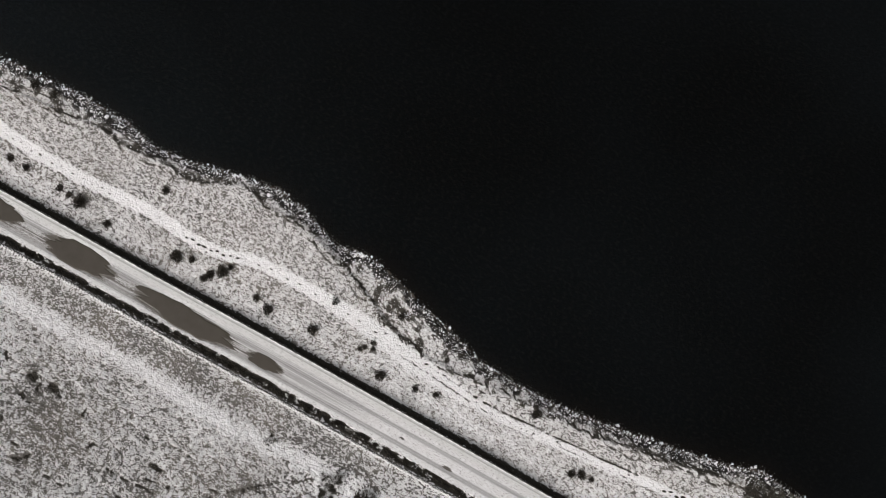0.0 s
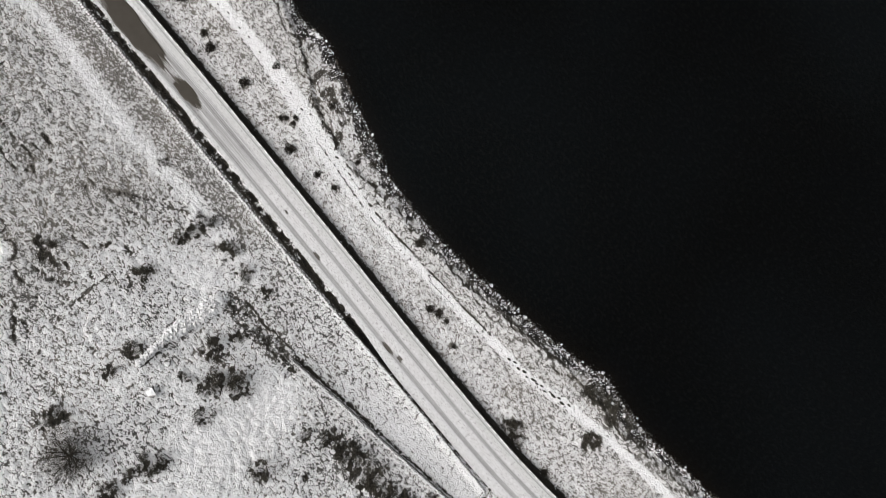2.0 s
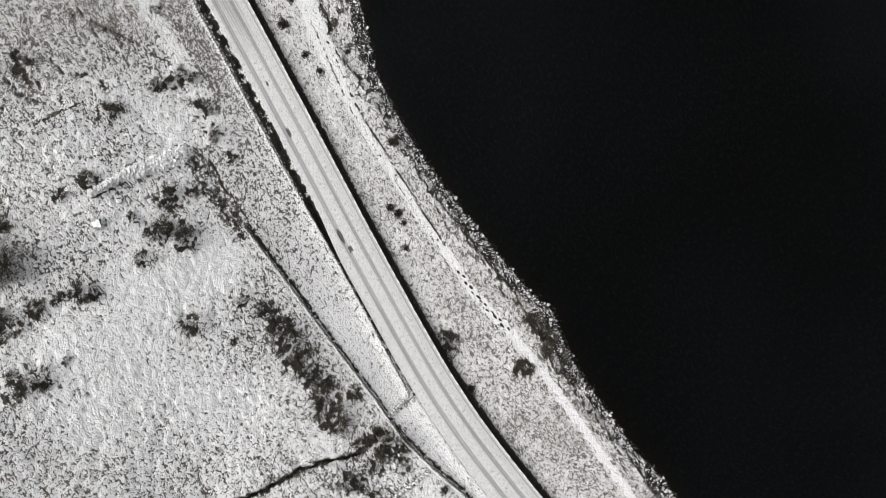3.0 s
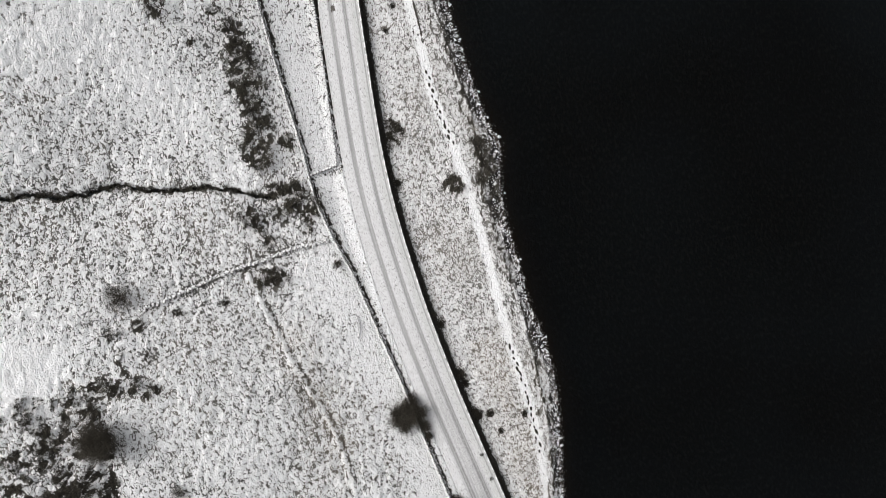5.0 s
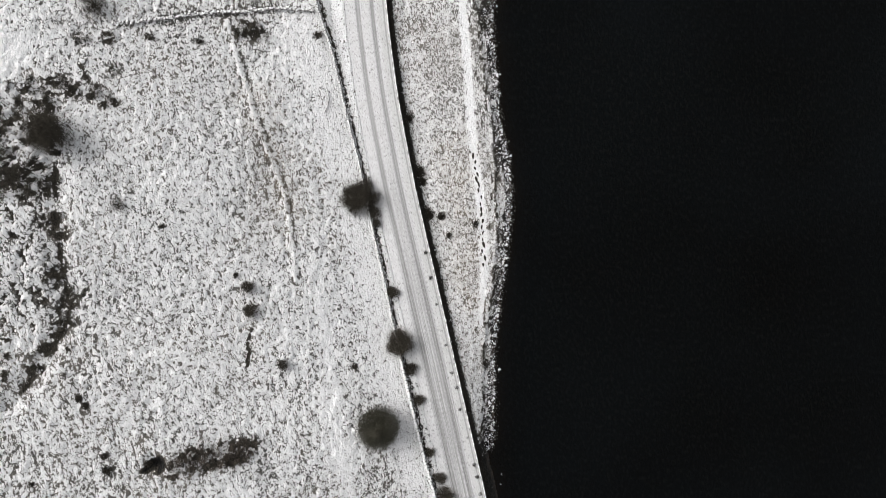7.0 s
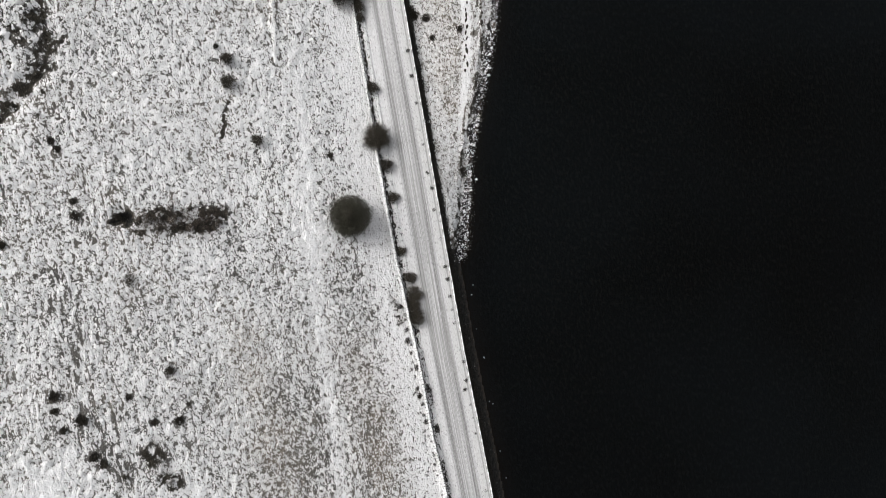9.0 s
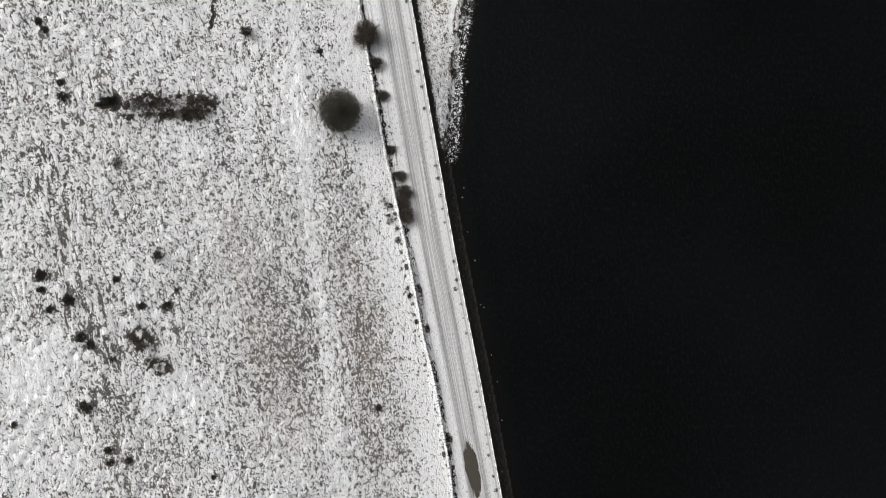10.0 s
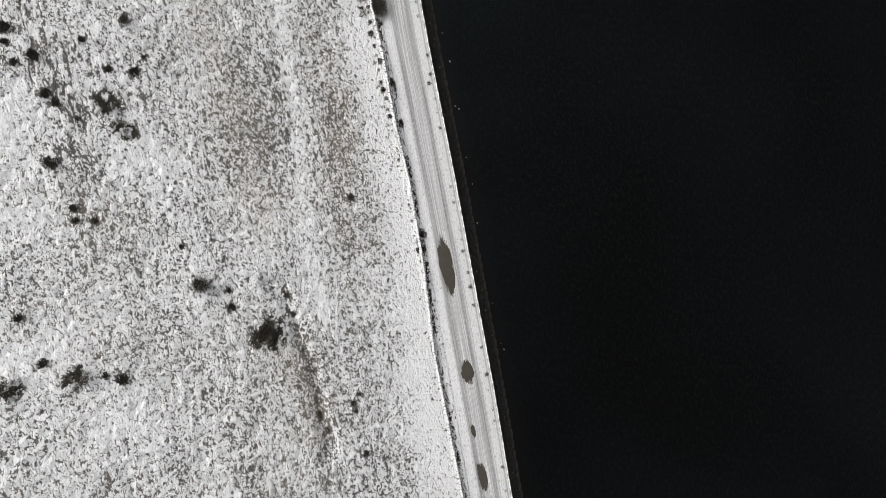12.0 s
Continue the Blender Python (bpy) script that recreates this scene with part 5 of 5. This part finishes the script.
def drystone(points, height, width, label, gap=0.36, singles=300, ruin=0.0, cap=0.5, fill=1.15):
    """Courses of rough stone on a line: the upper stones are parts, the rest one joined body."""
    thing = tagged(new("drystone_wall"), label, "wall", "drystone walls")
    first = points[0]
    thing.location = (first[0], first[1], ground_z(*first))
    ox, oy, oz = thing.location
    low, lt, ls, tops = [], [], [], []
    course = 0.24
    for k, (x, y, a) in enumerate(along(points, gap)):
        g = ground_z(x, y)
        h = height * (1 - ruin * (0.5 + 0.5 * noise.noise((x * 0.5, y * 0.5, 1.0)))) * (0.92 + 0.12 * noise.noise((x, y, 5.0)))
        if ruin and noise.noise((x * 0.35, y * 0.35, 8.0)) < -0.45:
            continue
        levels = max(1, int(h / course))
        rows = max(2, round(width / 0.32))
        for c in range(levels):
            for s in range(rows):
                off = (s / (rows - 1) - 0.5) * (width - 0.24) * (1 - 0.15 * c / levels) + RNG.normal(0, 0.02)
                px, py = x - math.sin(a) * off, y + math.cos(a) * off
                low.append((px - ox, py - oy, g + course * (c + 0.45) - 0.08 - oz))
                lt.append(a + RNG.normal(0, 0.12))
                ls.append((gap * RNG.uniform(0.95, 1.3), 1.15 * width / rows, course * 1.35))
        for s in range(max(1, round(width / 0.5))):
            off = (s - (max(1, round(width / 0.5)) - 1) / 2) * 0.42
            tops.append((x - math.sin(a) * off + RNG.normal(0, 0.03 + 0.1 * ruin), y + math.cos(a) * off + RNG.normal(0, 0.03 + 0.1 * ruin), g + levels * course + 0.02, a))
    body = part("body", mesh_from("body", *scatter(blocks, low, lt, ls), WALLSTONE), thing)
    tagged(body, kind="stuff")
    rest, rt, rs = [], [], []
    for k, (x, y, z, a) in enumerate(tops):
        size = (gap * fill * RNG.uniform(0.85, 1.15), min(width, cap) * RNG.uniform(0.75, 1.05), 0.24 * RNG.uniform(0.85, 1.15))
        turn = a + RNG.normal(0, 0.1 + 0.9 * ruin)
        if ruin > 0.5 and width > 0.5 and RNG.uniform() < 0.6:
            continue
        if k < singles:
            part("stone", wall_blocks[k % 8], thing, "", placed(x - ox, y - oy, z - oz, turn, size, (RNG.normal(0, 0.06), RNG.normal(0, 0.06))))
        else:
            rest.append((x - ox, y - oy, z - oz)), rt.append(turn), rs.append(size)
    if rest:
        tagged(part("coping", mesh_from("coping", *scatter(blocks, rest, rt, rs), WALLSTONE), thing), kind="stuff")


drystone(WALL_FIELD[:13], 0.7, 0.32, "long low drystone field wall capped with snow beside the road", 0.3, cap=0.2, fill=0.9)
drystone(WALL_FIELD[12:], 0.8, 0.36, "snow-capped drystone wall running between field and road", 0.3, cap=0.3, fill=1.0)
drystone(WALL_ROAD, 0.45, 0.34, "low snowy stone wall along the roadside ditch", 0.36, cap=0.27, fill=0.72)
drystone(WALL_CROSS[:7], 0.3, 0.34, "old drystone wall crossing the snowy field", 0.28, ruin=0.7, cap=0.28, fill=0.9)
ruin = tagged(new("ruined_wall"), "broad ruined stone wall crumbled to a snow-covered bank", "wall")
ruin.location = (-36.0, -5.0, ground_z(-36.0, -5.0))
rox, roy, roz = ruin.location
pebbles = [mesh_from("stone", v, f, RUINSTONE) for v, f in rock_shapes(6, 0.6, 0.3, 44)]
for k, (x, y, a) in enumerate(along(WALL_RUIN, 0.033)):
    broad = float(np.interp(x, [-42, -38.8, -37.5, -33], [0.28, 0.36, 0.7, 1.0]))
    px, py, s = x + RNG.normal(0, 0.1), y + RNG.uniform(-broad, broad), RNG.uniform(0.12, 0.3)
    part("stone", pebbles[k % 6], ruin, "", placed(px - rox, py - roy, ground_z(px, py) - roz + 0.02, RNG.uniform(0, 6.28), (1.3 * s, s, s), (RNG.normal(0, 0.3), RNG.normal(0, 0.3))))
spots, turns, sizes = [], [], []
for x, y, a in along(RUBBLE, 0.025):
    s = RNG.uniform(0.06, 0.2)
    px, py = x + RNG.normal(0, 0.6), y + RNG.normal(0, 0.4)
    spots.append((px, py, ground_z(px, py) + 0.04)), turns.append(RNG.uniform(0, 6.28)), sizes.append((s, s * 0.8, s * 0.8))
for x, y, a in along(WALL_CROSS[3:] + [(-58.5, -53.6)], 0.11):
    s = RNG.uniform(0.05, 0.15)
    px, py = x + RNG.normal(0, 0.4), y + RNG.normal(0, 0.45)
    spots.append((px, py, ground_z(px, py) + 0.04)), turns.append(RNG.uniform(0, 6.28)), sizes.append((s, s * 0.8, s * 0.8))
tagged(new("rubble", mesh_from("rubble", *scatter(blocks, spots, turns, sizes), RUBBLESTONE)), "tumbled snowy rubble from a collapsed wall", "stones", kind="stuff")

# ---- kerb along the lakeside edge of the road ----
kerb = tagged(new("roadside_kerb"), "low stone kerb under a smooth strip of snow at the road's lakeside edge", "kerb")
kerb_blocks = [mesh_from("kerb_stone", v, f, KERBSTONE) for v, f in rock_shapes(6, 1.0, 0.015, 31)]
y = 66.0
k = 0
while y > -176:
    length = RNG.uniform(0.85, 1.15)
    yc = y - length / 2
    slope = float(edge_x(yc + 0.5) - edge_x(yc - 0.5))
    part("kerb_stone", kerb_blocks[k % 6], kerb, "", placed(float(edge_x(yc)) + 0.12, yc, ROAD_Z + 0.05, -math.atan(slope), (0.17, length * 1.3, 0.42)))
    y -= length
    k += 1

# ---- footprints on the path ----
a = np.linspace(0, 2 * math.pi, 15)[:-1]
out = np.stack([0.085 * np.cos(a) * (1 + 0.2 * np.sin(a)), 0.19 * np.sin(a), 0 * a + 0.02], 1)
rim = out * (1.25, 1.15, 0.2)
verts = np.vstack([rim, out, out * (0.7, 0.8, 0.0) + (0, 0, 0.016), [(0, 0, 0.015)] * 14])
i = np.arange(14)
quads = np.vstack([np.stack([b * 14 + i, b * 14 + (i + 1) % 14, (b + 1) * 14 + (i + 1) % 14, (b + 1) * 14 + i], 1) for b in range(3)])
print_mesh = mesh_from("footprint", verts, quads, TRODDEN, True)
for top, bottom, gap in ((29.0, 22.5, 0.75), (-33.4, -42.4, 0.66), (-67.0, -80.5, 0.7), (52.5, 38.0, 1.4), (20.0, 4.0, 2.0)):
    y, k = top, 0
    while y > bottom:
        x = float(np.interp(y, YS, PATHWAY)) + (0.08 if k % 2 else -0.08) + RNG.normal(0, 0.05)
        turn = math.atan(-(float(np.interp(y + 1, YS, PATHWAY)) - float(np.interp(y - 1, YS, PATHWAY))) / 2)
        ob = new("footprint", print_mesh)
        s = RNG.uniform(0.85, 1.4) if gap < 1 else RNG.uniform(0.5, 0.9)
        ob.matrix_basis = placed(x, y, max(ground_z(x + dx, y + dy) for dx in (-0.1, 0, 0.1) for dy in (-0.2, 0, 0.2)) + 0.006, turn + RNG.normal(0, 0.15), (s * RNG.uniform(0.8, 1.1), s * RNG.uniform(0.9, 1.4), 1))
        tagged(ob, "dark footprint trodden through the snow of the path", "footprint", "footprints on the path", "structure")
        y -= gap * RNG.uniform(0.75, 1.25)
        k += 1

# fallen branch beside the field wall
pts = [(-29.75, -58.6), (-29.2, -58.85), (-29.05, -59.9), (-29.25, -60.8), (-29.6, -61.5)]
zs = [ground_z(*p) + 0.1 for p in pts]
v, f = limbs([((*a, za), (*b, zb), 0.09, 0.07) for a, b, za, zb in zip(pts, pts[1:], zs, zs[1:])], 6)
branch = tagged(new("fallen_branch"), "bent snow-covered branch lying on the snowy grass", "branch")
part("stem", mesh_from("stem", v, f, BOULDERSTONE), branch)

# ---- withered grass standing out of the snow ----
n = 130000
gx, gy = RNG.uniform(-64, 1, n), RNG.uniform(-168, 62, n)
gu = gx - edge_x(gy)
keep = ((gu < -9) | (gu > 1.6)) & (gx < np.interp(gy, YS, BANK) - 0.1) & (np.abs(gx - np.interp(gy, YS, PATHWAY)) > 0.8)
_, gc = terrain(gx, gy)[:2]
keep &= gc + 0.25 * RNG.normal(size=n) < 0.5
gx, gy = gx[keep], gy[keep]
gi, gj = np.searchsorted(GX, gx) - 1, np.searchsorted(GY, gy) - 1
gz = GROUND_Z[gj, gi]
each = 4
roots = np.repeat(np.stack([gx, gy, gz - 0.03], 1), each, 0) + RNG.normal(0, 0.06, (len(gx) * each, 3)) * (1, 1, 0)
ways = RNG.normal(0, 0.6, roots.shape) + (0.25, -0.1, 0.75)
ways /= np.linalg.norm(ways, axis=1)[:, None]
v, f = blades(roots, ways, RNG.uniform(0.10, 0.24, len(roots)), RNG.uniform(0.035, 0.07, len(roots)), 0.1)
tagged(new("grass", mesh_from("grass", v, f, GRASS)), "withered straw-coloured grass tussocks standing out of the snow", "grass", kind="stuff")

# ragged heather sprays in the ditch and on the embankment
n = 30000
hy = RNG.uniform(-172, 64, n)
hu = np.where(RNG.uniform(size=n) < 0.6, RNG.normal(0.46, 0.12, n), RNG.normal(-4.5, 0.3, n))
ok = (hu > 0.3) & ((hu < 1.5) | (hy > -100)) | ((hu < -3.95) & (hu > -5.2) & (hy > -20))
hu, hy = hu[ok], hy[ok]
hx = hu + edge_x(hy)
hz = GROUND_Z[np.searchsorted(GY, hy) - 1, np.searchsorted(GX, hx) - 1]
ways = RNG.normal(0, 0.6, (len(hx), 3)) + (0, 0, 0.6)
ways /= np.linalg.norm(ways, axis=1)[:, None]
v, f = blades(np.stack([hx, hy, hz - 0.02], 1), ways, RNG.uniform(0.12, 0.36, len(hx)), RNG.uniform(0.05, 0.11, len(hx)), 0.1)
tagged(new("heather", mesh_from("heather", v, f, HEATHER_LEAF)), "dark heather sprays lining the ditch and road embankment", "heather", kind="stuff")
